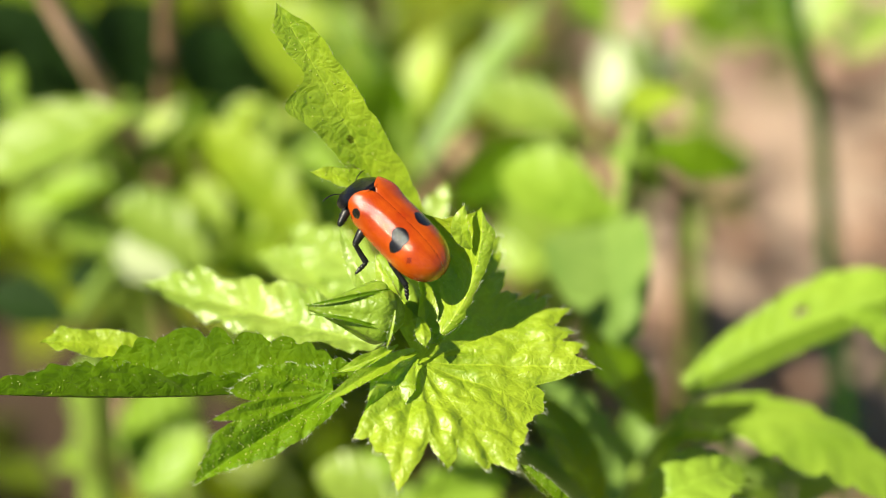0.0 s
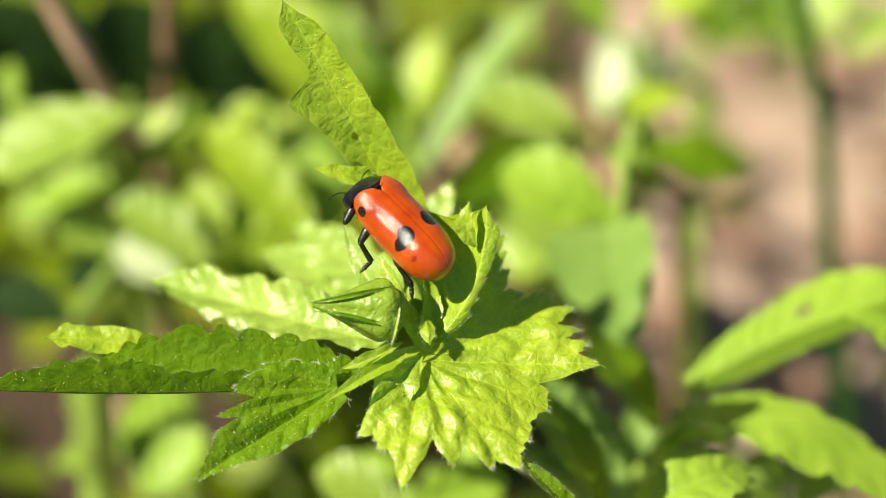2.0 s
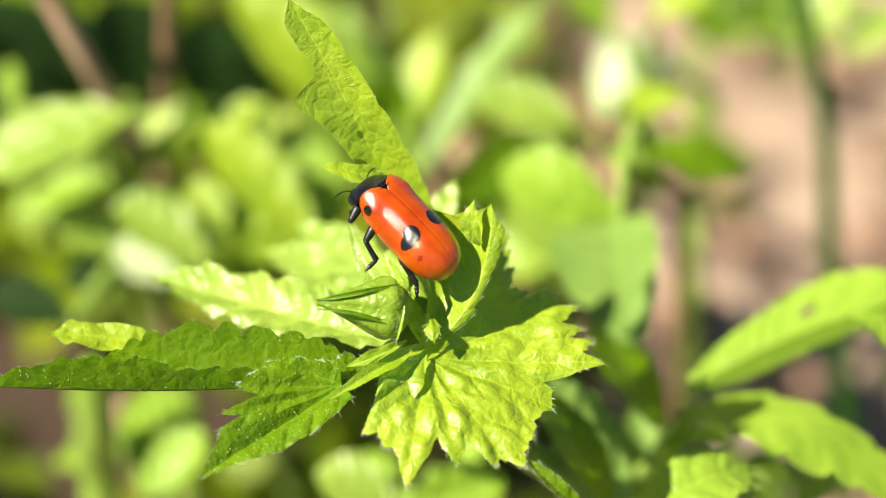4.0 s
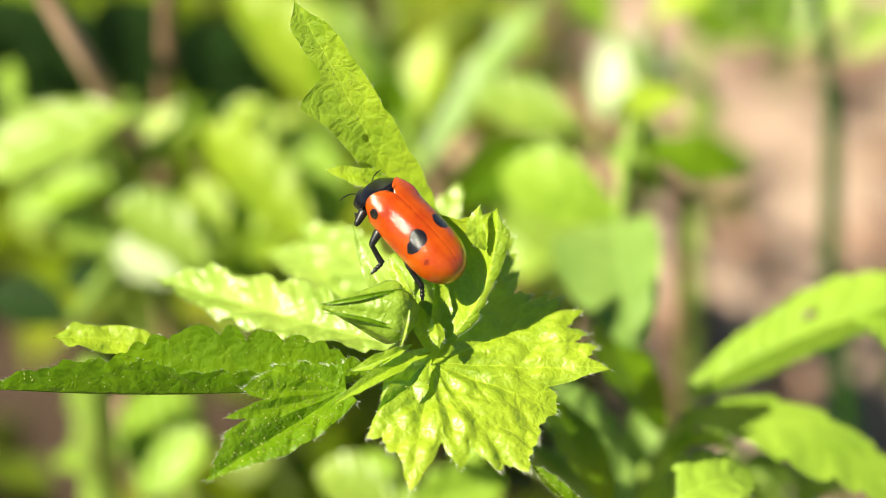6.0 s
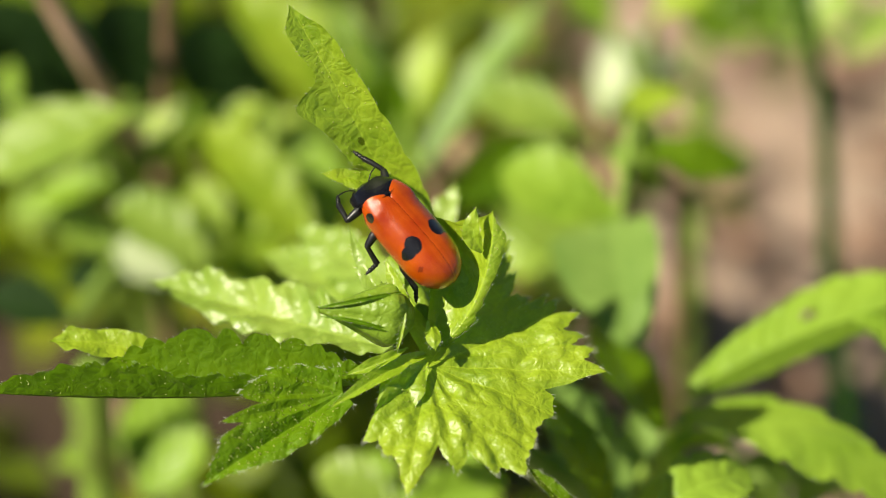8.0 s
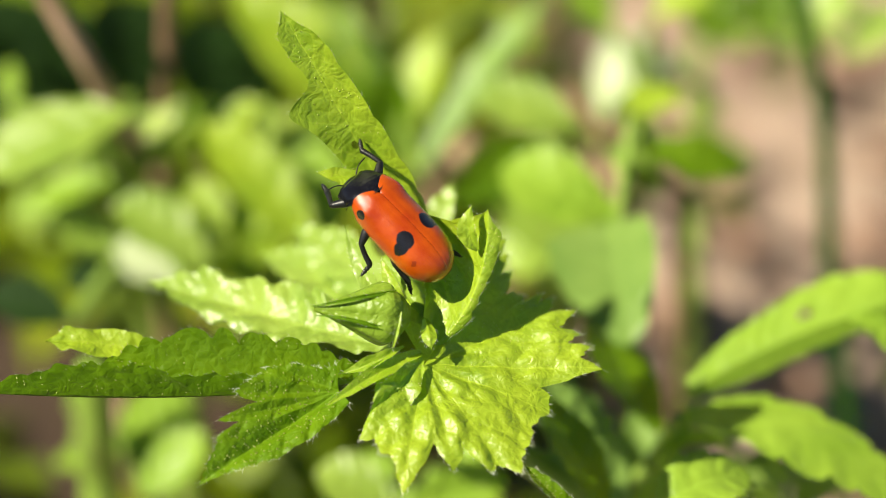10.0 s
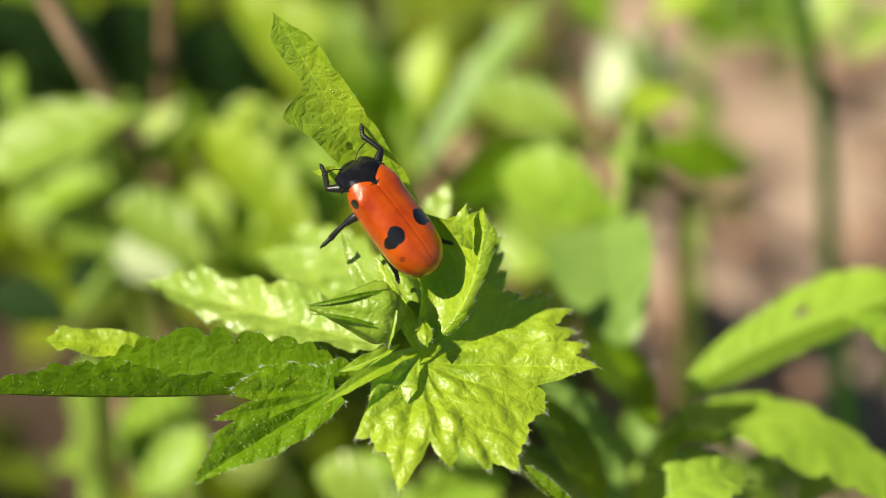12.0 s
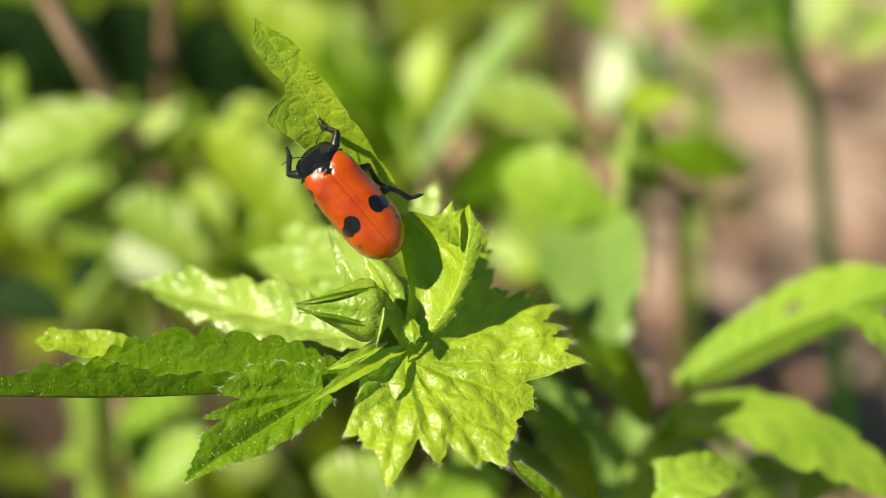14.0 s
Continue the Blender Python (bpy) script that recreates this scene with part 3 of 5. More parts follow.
    a, b = Vector((-3.3, -3, 90.7)), Vector((-10.7, -4.3, 92.3))
    axis = (b - a).normalized()
    s1 = axis.orthogonal().normalized()
    s2 = axis.cross(s1)
    bm, rows = bmesh.new(), []
    for i in range(33):
        f = i / 32
        r = station((0.9, 2.0, 2.45, 2.2, 1.75, 1.3, 0.9, 0.5, 0.22), f)
        row = []
        for k in range(41):
            t = 2 * math.pi * k / 40
            rr = r * (0.9 + 0.2 * abs(math.sin(2.5 * t)) ** 0.6 + 0.03 * math.sin(20 * t))
            row.append(bm.verts.new(a + (b - a) * f + (s1 * math.cos(t) + s2 * math.sin(t)) * rr - foot))
        rows.append(row)
    grid_faces(bm, rows, [[(i / 32, (k % 8) / 8) for k in range(41)] for i in range(33)])
    bmesh.ops.remove_doubles(bm, verts=bm.verts, dist=1e-4)
    part("bud", bm, BUD_SKIN, shoot, "closed pale green bud with ribbed pointed sepals")
    for k, (a, m, b) in enumerate((((-4.2, -3.6, 93.6), (-7.6, -4.5, 93.4), (-10.9, -4.4, 92.6)), ((-3.8, -5.7, 90.8), (-7.6, -5.6, 92.1), (-10.6, -4.8, 92)),
                                   ((-3.8, -4.9, 92.5), (-4.2, -6, 91), (-4.5, -6.3, 89.9)))):
        blade("sepal", LEAF_DEEP if k < 2 else LEAF_FRESH, shoot, a, m, b, (0, -0.69, 0.73), (0.08, 0.2, 0.2, 0.14, 0.05), (0.08, 0.2, 0.2, 0.14, 0.05),
              fold=(35, 35), teeth=0, bulge=0.05, hairs=30, n=(24, 4), seed=40 + k)
    blade("leaf", LEAF_DEEP, shoot, (10.8, -14, 78.5), (8.1, -13.4, 81.1), (6, -12.2, 82.9), (0.2, -0.51, 0.84),
          (0.45, 0.82, 0.91, 0.63, 0.00), (0.45, 0.82, 0.91, 0.63, 0.00), fold=(40, 40), teeth=5, hairs=110, fuzz=60, n=(40, 6), seed=19)

    return climbed


CLIMBED = build_shoot()

# ---- the neighbour shoot, a little behind ----
ROOT2 = (30, 34, GROUND)
shoot_b = thing("leafy_shoot", ROOT2, "neighbouring green shoot with long soft toothed leaves", "plant")


def build_neighbour():
    stalk("stem", shoot_b, [ROOT2, (25.8, 32.1, 37.3), (16.7, 19.2, 52.9), (19, 17.6, 61.3), (20.2, 13.4, 68)], [1.2, 1.0, 0.7, 0.5, 0.4], STEM_GREEN)
    blade("leaf", LEAF_MID, shoot_b, (21.3, 17.2, 67.9), (31.1, 20.1, 72.1), (43.6, 22.4, 75.4), (-0.2, -0.17, 0.97),
          (1.1, 2.45, 3.4, 4.3, 4.5, 2.9, 0.00), (0.94, 2.14, 2.33, 2.14, 1.86, 1.40, 0.00), fold=(12, -72), teeth=9, bite=0.08, bulge=0.13, hairs=60, seed=21, n=(120, 16), holes=((0.53, -0.42, 0.03, 0.09),),
          label="long arching green leaf with a damaged brown spot")
    blade("leaf", LEAF_MID, shoot_b, (34.1, 16.8, 76.4), (37.9, 15, 75.6), (42.1, 11.7, 72.6), (-0.1, -0.03, 0.99),
          (0.24, 1.40, 1.86, 1.40, 0.00), (0.24, 1.40, 1.86, 1.40, 0.00), teeth=5, bulge=0.3, seed=22, n=(40, 6))
    blade("leaf", LEAF_MID, shoot_b, (21.1, 14.2, 67.2), (30.6, 10.5, 69.1), (41.1, 1.9, 65.8), (0.1, -0.1, 0.99),
          (1.40, 2.89, 3.36, 3.45, 2.99, 2.05, 0.00), (1.40, 3.50, 5.22, 5.83, 4.90, 2.80, 0.00), fold=(-8, 5), teeth=6, bite=0.2, bulge=0.16, hairs=90, seed=23)
    blade("leaf", LEAF_MID, shoot_b, (14.5, 6.4, 61.5), (20.4, 5.4, 66.4), (26.4, 2.8, 69), (0.1, -0.1, 0.99),
          (0.46, 3.50, 3.97, 3.27, 1.86, 0.00), (0.46, 3.73, 5.13, 3.97, 1.86, 0.00), fold=(-5, 0), teeth=5, bulge=0.15, seed=24, n=(50, 6))
    blade("leaf", LEAF_MID, shoot_b, (18.8, 15.6, 62.1), (22, 15.5, 63.8), (25.3, 13.4, 64.4), (-0.1, -0.17, 0.98),
          (0.37, 0.94, 1.12, 0.84, 0.00), (0.37, 0.84, 0.94, 0.74, 0.00), teeth=3, bulge=0.1, seed=29, n=(24, 5))
    blade("leaf", LEAF_COOL, shoot_b, (18.6, 15.8, 51.6), (17.6, 20.5, 56.4), (17.6, 25.2, 61.4), (0.1, -0.61, 0.79),
          (1.40, 2.10, 2.33, 2.10, 1.40, 0.00), (1.40, 2.10, 2.33, 2.10, 1.40, 0.00), teeth=4, bite=0.06, bulge=0.1, seed=33, n=(30, 6))
    blade("damaged_spot", STEM_BROWN, shoot_b, (31.8, 22.4, 73.0), (33, 22.3, 72.7), (34.4, 22.4, 72.9), (-0.2, -0.17, 0.97),
          (0.3, 1.0, 1.1, 0.8, 0.1), (0.3, 1.0, 1.1, 0.8, 0.1), teeth=3, bulge=0.1, seed=35, n=(12, 4), label="dark brown withered spot")
    blade("leaf", LEAF_MID, shoot_b, (17.2, -2.7, 70.2), (21.3, -0.4, 71.7), (25.8, 2.2, 70.3), (-0.1, -0.3, 0.95),
          (0.6, 2.6, 3.3, 2.9, 1.8, 0.0), (0.6, 2.6, 3.4, 3.0, 1.9, 0.0), fold=(8, 8), teeth=5, bite=0.18, bulge=0.2, hairs=40, seed=36, n=(50, 8))
    # next two leaves: shade put into the deeper green, helped by their tilt
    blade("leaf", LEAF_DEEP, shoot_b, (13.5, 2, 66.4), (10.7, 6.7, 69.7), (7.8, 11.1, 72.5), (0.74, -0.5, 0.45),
          (0.8, 2.4, 3.0, 2.6, 1.5, 0.0), (0.8, 2.4, 3.0, 2.6, 1.5, 0.0), fold=(12, 12), teeth=6, bite=0.06, bulge=0.15, seed=37, n=(50, 8), label="leaf in darker green standing for shade, turned away from the sun")
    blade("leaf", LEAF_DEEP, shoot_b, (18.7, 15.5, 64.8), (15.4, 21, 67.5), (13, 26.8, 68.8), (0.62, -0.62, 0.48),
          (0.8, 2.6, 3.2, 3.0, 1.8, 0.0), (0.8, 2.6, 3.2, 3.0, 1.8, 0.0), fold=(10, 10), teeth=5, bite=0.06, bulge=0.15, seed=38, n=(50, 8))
    blade("petiole", LEAF_MID, shoot_b, (17, 14.2, 53), (18.7, 15.3, 59.9), (21.6, 16.8, 67.4), (0.51, -0.49, 0.71),
          (1.40, 1.59, 1.59, 1.40, 1.40, 1.22, 0.00), (1.40, 1.59, 1.59, 1.40, 1.31, 1.03, 0.00), fold=(25, 25), teeth=0, bulge=0.1, seed=30, n=(40, 6))
    blade("leaf", LEAF_COOL, shoot_b, (16.9, 23, 68.5), (15.6, 29.4, 70.7), (14.9, 39.4, 71), (-0.2, -0.54, 0.81),
          (1.86, 3.73, 5.37, 6.07, 5.37, 0.00), (1.16, 2.80, 3.73, 4.30, 3.97, 0.00), teeth=5, bite=0.08, bulge=0.15, seed=25, n=(50, 6))
    blade("leaf", LEAF_COOL, shoot_b, (16.2, 9.5, 58.7), (11.6, 11.8, 65.7), (8.4, 14.6, 71.4), (0.35, -0.37, 0.86),
          (0.94, 3.73, 3.97, 2.80, 0.00), (0.94, 3.73, 3.97, 2.80, 0.00), teeth=5, bulge=0.3, seed=26, n=(50, 6))


build_neighbour()


# ---- plants and stalks out of focus behind ----
OVATE = (0.1, 0.6, 0.88, 1.0, 0.95, 0.74, 0.44, 0.0)


def herb(foot, label, leaves, material=STEM_GREEN):
    """A low plant: a stem from the ground and leaves as (base, mid, tip, up, half width, material)."""
    ob = thing("herb", foot, label, "plant", "plants behind the shoot")
    top = sum((Vector(lf[0]) for lf in leaves), Vector()) / len(leaves)
    f = Vector(foot)
    stalk("stem", ob, [f, f.lerp(top, 0.5) + Vector((2, 3, 4)), top], [1.3, 1.1, 0.9], material)
    for i, (a, m, b, up, w, mt) in enumerate(leaves):
        if (Vector(a) - top).length > 1.5:
            stalk("petiole", ob, [top, top.lerp(Vector(a), 0.5) + Vector((0, 0, 2)), a], [0.7, 0.6, 0.5], material)
        blade("leaf", mt, ob, a, m, b, up, [k * w for k in OVATE], [k * w for k in OVATE],
              fold=(10, 10), teeth=6, bite=0.1, bulge=0.3, n=(30, 5), seed=31 + i * 7)
    return ob


def dry_stalk(foot, points, radii, label, material=STEM_DRY, name="dry_stalk"):
    ob = thing(name, foot, label, "stalk", "stalks behind the shoot")
    stalk("stem", ob, [foot, *points], radii, material)
    return ob

herb((-31, 71, GROUND), "low herb with a broad pale yellow-green leaf", [
    ((-29.5, 53.1, 73.6), (-37.1, 51.3, 71.8), (-44.8, 49.2, 68.2), (-0.3, -0.27, 0.92), 4.4, LEAF_PALE),
    ((-28.8, 57.3, 64.3), (-26.9, 59.3, 67.5), (-25, 61.1, 69.8), (-0.3, -0.27, 0.92), 2.5, LEAF_FRESH),
    ((-31.3, 58.4, 61.5), (-35.7, 58.3, 61.6), (-40.1, 57.8, 60.6), (-0.3, -0.27, 0.92), 2.2, LEAF_MID),
    ((-42.4, 65.3, 57.1), (-41.6, 63.6, 54.8), (-40.8, 61.7, 52), (-0.13, -0.39, 0.91), 1.5, LEAF_FRESH),
    ((-42.6, 65, 66.3), (-42.7, 66.4, 68.6), (-42.9, 67.7, 70.3), (-0.41, -0.24, 0.88), 1.3, LEAF_MID)])
herb((-27, 56, GROUND), "low herb with rounded pale green leaves", [
    ((-22.4, 46.4, 60.5), (-27, 48.4, 63.8), (-31.5, 50.1, 65.9), (-0.3, -0.27, 0.92), 3.2, LEAF_PALE),
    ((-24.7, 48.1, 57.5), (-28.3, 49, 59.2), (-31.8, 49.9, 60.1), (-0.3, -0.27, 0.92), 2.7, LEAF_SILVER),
    ((-31.3, 50.4, 59.1), (-34.7, 51.6, 61), (-38.1, 52.5, 62), (-0.3, -0.27, 0.92), 2.3, LEAF_PALE),
    # near-black leaves here are painted shade for the gaps between plants
    ((-30.5, 51.6, 56.3), (-33.8, 51.3, 56.1), (-37.1, 51, 55.4), (0.62, -0.58, 0.53), 2.2, LEAF_SHADE_PAINTED),
    ((-35.5, 44.6, 55.2), (-39.8, 45.4, 56.8), (-44.1, 46.2, 57.5), (0.62, -0.58, 0.53), 2.7, LEAF_SHADE_PAINTED),
    ((-21, 51.4, 60.5), (-22.9, 53, 63), (-24.8, 54.5, 64.9), (-0.3, -0.27, 0.92), 2.2, LEAF_FRESH),
    ((-30.2, 55.7, 54.4), (-32, 56.4, 55.6), (-33.7, 57.1, 56.4), (-0.37, -0.55, 0.75), 1.2, LEAF_FRESH),
    ((-22.8, 60.6, 51.2), (-19.9, 59.6, 50.1), (-17, 58.5, 48.2), (-0.13, -0.35, 0.93), 1.6, LEAF_MID),
    ((-28.7, 52.6, 52.5), (-27.2, 53.1, 53.3), (-25.7, 53.5, 53.8), (0.13, -0.36, 0.92), 1.6, LEAF_SHADE_PAINTED),
    ((-31.2, 57.8, 61.6), (-30.2, 56.7, 60.2), (-29.3, 55.5, 58.3), (0.01, -0.63, 0.78), 1.8, LEAF_FRESH),
    ((-43.1, 61.2, 56.1), (-40.4, 61.6, 57), (-37.7, 61.9, 57.1), (0.24, -0.4, 0.88), 1.8, LEAF_MID),
    ((-25.4, 56.9, 61.7), (-26.4, 56.2, 60.8), (-27.6, 55.5, 59.6), (-0.06, -0.3, 0.95), 1.2, LEAF_FRESH)])
herb((-15, 64, GROUND), "yellow-green leafy herb in sun", [
    ((-12.2, 48.6, 61), (-17.8, 52.3, 66.9), (-23.5, 55.6, 71), (-0.3, -0.27, 0.92), 3.2, LEAF_FRESH),
    ((-17.4, 63.3, 68.4), (-21.3, 61.9, 66.8), (-25.1, 60.4, 64.3), (-0.3, -0.27, 0.92), 2.5, LEAF_FRESH),
    ((-13.4, 57.3, 64.3), (-16.7, 55.3, 61.9), (-20, 53.1, 58.5), (-0.3, -0.27, 0.92), 2.2, LEAF_FRESH),
    ((-10.3, 57.8, 56), (-12.3, 60.5, 60.5), (-14.2, 63.2, 63.7), (-0.3, -0.27, 0.92), 3.1, LEAF_MID),
    ((-20, 54.1, 59.8), (-17.8, 53.2, 58.8), (-15.7, 52.2, 57.2), (-0.3, -0.27, 0.92), 2.5, LEAF_FRESH),
    ((-22.3, 66.6, 51.1), (-23.9, 65.4, 49.4), (-25.6, 64, 47.3), (-0.12, -0.4, 0.91), 1.9, LEAF_FRESH),
    ((-13.2, 56.4, 54.3), (-14.6, 55.3, 52.9), (-16.1, 54.2, 51.1), (0.17, -0.52, 0.84), 1.2, LEAF_MID),
    ((-12.7, 71.6, 60.8), (-15.8, 71.4, 60.9), (-19, 71.1, 60.1), (-0.1, -0.48, 0.87), 1.1, LEAF_FRESH),
    ((-24.9, 68.3, 60.4), (-24.9, 70, 63), (-24.8, 71.5, 65), (0.14, -0.21, 0.97), 1.5, LEAF_MID),
    ((-20, 57.5, 55), (-17.7, 57.9, 55.7), (-15.4, 58.3, 56), (0.35, -0.52, 0.78), 1.5, LEAF_MID),
    ((-14.6, 66.3, 64), (-12.7, 65.3, 62.8), (-10.7, 64.2, 60.9), (0.36, -0.23, 0.9), 1.5, LEAF_MID)])
herb((-4, 90, GROUND), "tall herb with long light green leaves", [
    ((-2.4, 59.1, 62.4), (3.9, 64.4, 70.9), (10.3, 69.3, 77), (-0.3, -0.27, 0.92), 2.0, LEAF_COOL),
    ((-5.4, 69.7, 59.5), (-13.6, 74.3, 67), (-21.9, 78.5, 72.1), (-0.3, -0.27, 0.92), 4.3, LEAF_FRESH),
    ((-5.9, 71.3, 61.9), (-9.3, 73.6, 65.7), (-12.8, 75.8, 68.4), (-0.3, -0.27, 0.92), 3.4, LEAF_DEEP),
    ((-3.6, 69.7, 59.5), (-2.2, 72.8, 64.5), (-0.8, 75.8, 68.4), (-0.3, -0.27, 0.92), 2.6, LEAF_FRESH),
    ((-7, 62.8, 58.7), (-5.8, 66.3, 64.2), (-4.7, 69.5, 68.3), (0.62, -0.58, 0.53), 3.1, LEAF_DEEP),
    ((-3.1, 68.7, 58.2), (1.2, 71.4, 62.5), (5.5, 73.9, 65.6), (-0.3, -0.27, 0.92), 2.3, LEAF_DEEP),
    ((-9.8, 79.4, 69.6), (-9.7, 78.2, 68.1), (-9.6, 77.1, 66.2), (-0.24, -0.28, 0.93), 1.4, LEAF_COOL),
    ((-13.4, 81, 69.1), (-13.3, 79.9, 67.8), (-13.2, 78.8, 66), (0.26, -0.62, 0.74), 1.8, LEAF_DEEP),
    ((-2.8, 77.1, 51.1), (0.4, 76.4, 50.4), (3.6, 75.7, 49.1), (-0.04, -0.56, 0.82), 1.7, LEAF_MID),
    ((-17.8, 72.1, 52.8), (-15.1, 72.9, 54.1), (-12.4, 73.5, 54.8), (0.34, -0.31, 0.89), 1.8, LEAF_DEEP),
    ((5.2, 87.9, 64.1), (7.4, 86.7, 62.7), (9.5, 85.4, 60.7), (-0.43, -0.48, 0.76), 1.7, LEAF_FRESH),
    ((-4.9, 87.3, 64.2), (-5.8, 89.1, 67), (-6.7, 90.8, 69.1), (0.27, -0.33, 0.9), 1.7, LEAF_FRESH)])
herb((10, 82, GROUND), "herb with blunt pale leaves and one darker leaf", [
    ((12.6, 51.1, 73.6), (7.8, 51.9, 75), (3, 52.4, 75.4), (-0.3, -0.27, 0.92), 3.4, LEAF_PALE),
    ((17.8, 58.5, 52.7), (11.3, 60.8, 56.4), (4.9, 62.8, 58.7), (-0.3, -0.27, 0.92), 5.6, LEAF_PALE),
    ((9.2, 63.4, 64), (4.8, 61.4, 61.7), (0.4, 59.4, 58.3), (0.62, -0.58, 0.53), 2.9, LEAF_DEEP),
    ((12.7, 60.8, 55.9), (9.3, 59.4, 54.3), (5.9, 57.9, 51.8), (-0.3, -0.27, 0.92), 4.5, LEAF_PALE),
    ((9.9, 70.6, 58.2), (11.4, 69.7, 57.1), (12.9, 68.7, 55.5), (-0.5, -0.48, 0.72), 1.6, LEAF_MID),
    ((7.9, 64.6, 50.3), (4.7, 64.3, 50.1), (1.7, 63.9, 49.2), (-0.57, -0.54, 0.62), 1.4, LEAF_FRESH)])
herb((8, 132, GROUND), "herb with a broad soft pale green leaf", [
    ((16.3, 39.2, 71.1), (10.5, 40.7, 73.2), (5.3, 43.7, 74.1), (-0.3, -0.27, 0.92), 4.0, LEAF_MID),
    ((17.9, 49.2, 75.5), (19.6, 51.8, 75.7), (21.7, 54.2, 76), (-0.3, -0.4, 0.85), 2.6, LEAF_FRESH)])
herb((19, 93, GROUND), "herb with a nearly white sunlit leaf", [
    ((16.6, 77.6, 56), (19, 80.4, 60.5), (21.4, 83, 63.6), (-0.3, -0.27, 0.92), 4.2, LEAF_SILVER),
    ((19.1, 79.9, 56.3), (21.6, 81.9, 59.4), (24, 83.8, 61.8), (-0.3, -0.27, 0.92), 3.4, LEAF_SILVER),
    ((19.2, 70.9, 60.1), (19.8, 72.3, 62.2), (20.3, 73.5, 63.8), (-0.3, -0.27, 0.92), 2.0, LEAF_FRESH),
    ((21.1, 72.8, 56.9), (26.6, 72.2, 56.5), (32, 71.4, 55), (-0.3, -0.27, 0.92), 2.3, LEAF_DEEP),
    ((21.2, 73.3, 72), (23.8, 74.4, 73.7), (26.2, 75.2, 74.7), (-0.3, -0.27, 0.92), 3.3, LEAF_FRESH),
    ((16.9, 76.4, 68), (14.9, 77.8, 70.2), (12.9, 79.1, 71.8), (0.62, -0.58, 0.53), 2.8, LEAF_MID),
    ((28, 78.5, 59.2), (27.2, 77.4, 57.9), (26.5, 76.3, 55.9), (-0.55, -0.45, 0.71), 1.2, LEAF_DEEP)])
herb((-28, 44, GROUND), "low pale herb near the soil", [
    ((-22.3, 35.4, 46.6), (-26.6, 36.5, 48.4), (-30.9, 37.3, 49.2), (-0.2, -0.59, 0.78), 4.1, LEAF_MID),
    ((-27.8, 28.9, 46.3), (-25.1, 30.8, 49.3), (-22.5, 32.6, 51.5), (-0.2, -0.59, 0.78), 2.6, LEAF_MID),
    ((-34.5, 44.3, 38), (-36.5, 44.4, 38.3), (-38.4, 44.4, 38.2), (0.04, -0.21, 0.98), 1.2, LEAF_MID),
    ((-26.4, 44.4, 40.4), (-27.2, 46.2, 43.2), (-27.9, 47.8, 45.3), (-0.17, -0.21, 0.96), 1.2, LEAF_MID),
    ((-36.6, 47.6, 42.7), (-35.5, 48.6, 44.2), (-34.4, 49.4, 45.3), (0.16, -0.4, 0.9), 1.5, LEAF_MID),
    ((-34.8, 46.1, 37.4), (-31.9, 46.4, 38), (-28.9, 46.6, 38.1), (0.37, -0.23, 0.9), 1.1, LEAF_MID),
    ((-36, 47.7, 41.2), (-35.1, 46, 39.2), (-34.2, 44.3, 36.4), (-0.28, -0.59, 0.76), 1.5, LEAF_MID)])
herb((-8, 30, GROUND), "low herb in the shade of the shoot", [
    ((-4.3, 20.2, 51.9), (-8, 21.3, 53.8), (-11.6, 22.3, 54.9), (-0.3, -0.27, 0.92), 2.9, LEAF_PALE),
    ((-3.3, 16, 54.8), (1.3, 16.9, 56.5), (5.9, 17.7, 57.3), (0.62, -0.58, 0.53), 2.8, LEAF_MID),
    ((-5, 24.3, 48.7), (-6.2, 25.8, 51.1), (-7.5, 27.3, 53), (-0.3, -0.27, 0.92), 2.4, LEAF_MID),
    ((2.2, 29, 48.1), (2.7, 30.8, 50.9), (3.3, 32.5, 53.2), (-0.55, -0.54, 0.63), 1.7, LEAF_MID),
    ((-0.5, 32.2, 42.1), (-0.5, 30.9, 40.6), (-0.6, 29.7, 38.7), (-0.2, -0.41, 0.89), 1.4, LEAF_PALE),
    ((1.7, 23.5, 48.9), (0.6, 22.5, 47.4), (-0.5, 21.3, 45.6), (-0.3, -0.67, 0.68), 1.3, LEAF_FRESH),
    ((0.2, 32.4, 46.2), (0.7, 31.3, 44.7), (1.4, 30.1, 42.7), (-0.53, -0.41, 0.74), 1.4, LEAF_MID),
    ((-1.4, 24.1, 49.4), (-2.4, 22.7, 47.7), (-3.3, 21.3, 45.4), (-0.1, -0.47, 0.88), 1.3, LEAF_PALE),
    ((-5.3, 27.3, 46.2), (-8, 26.6, 45.6), (-10.9, 25.9, 44.2), (0.43, -0.66, 0.61), 1.5, LEAF_PALE)])
herb((22, 132, GROUND), "herb with one broad mid-green leaf in half shade", [
    ((18.1, 48, 73.8), (23.2, 45.5, 73.5), (28.7, 46.8, 72), (0.3, -0.4, 0.86), 2.4, LEAF_DEEP),
    ((20.8, 48.9, 67.6), (18.5, 49.8, 69.7), (16.1, 51.1, 70.9), (-0.1, -0.4, 0.9), 1.7, LEAF_MID)])
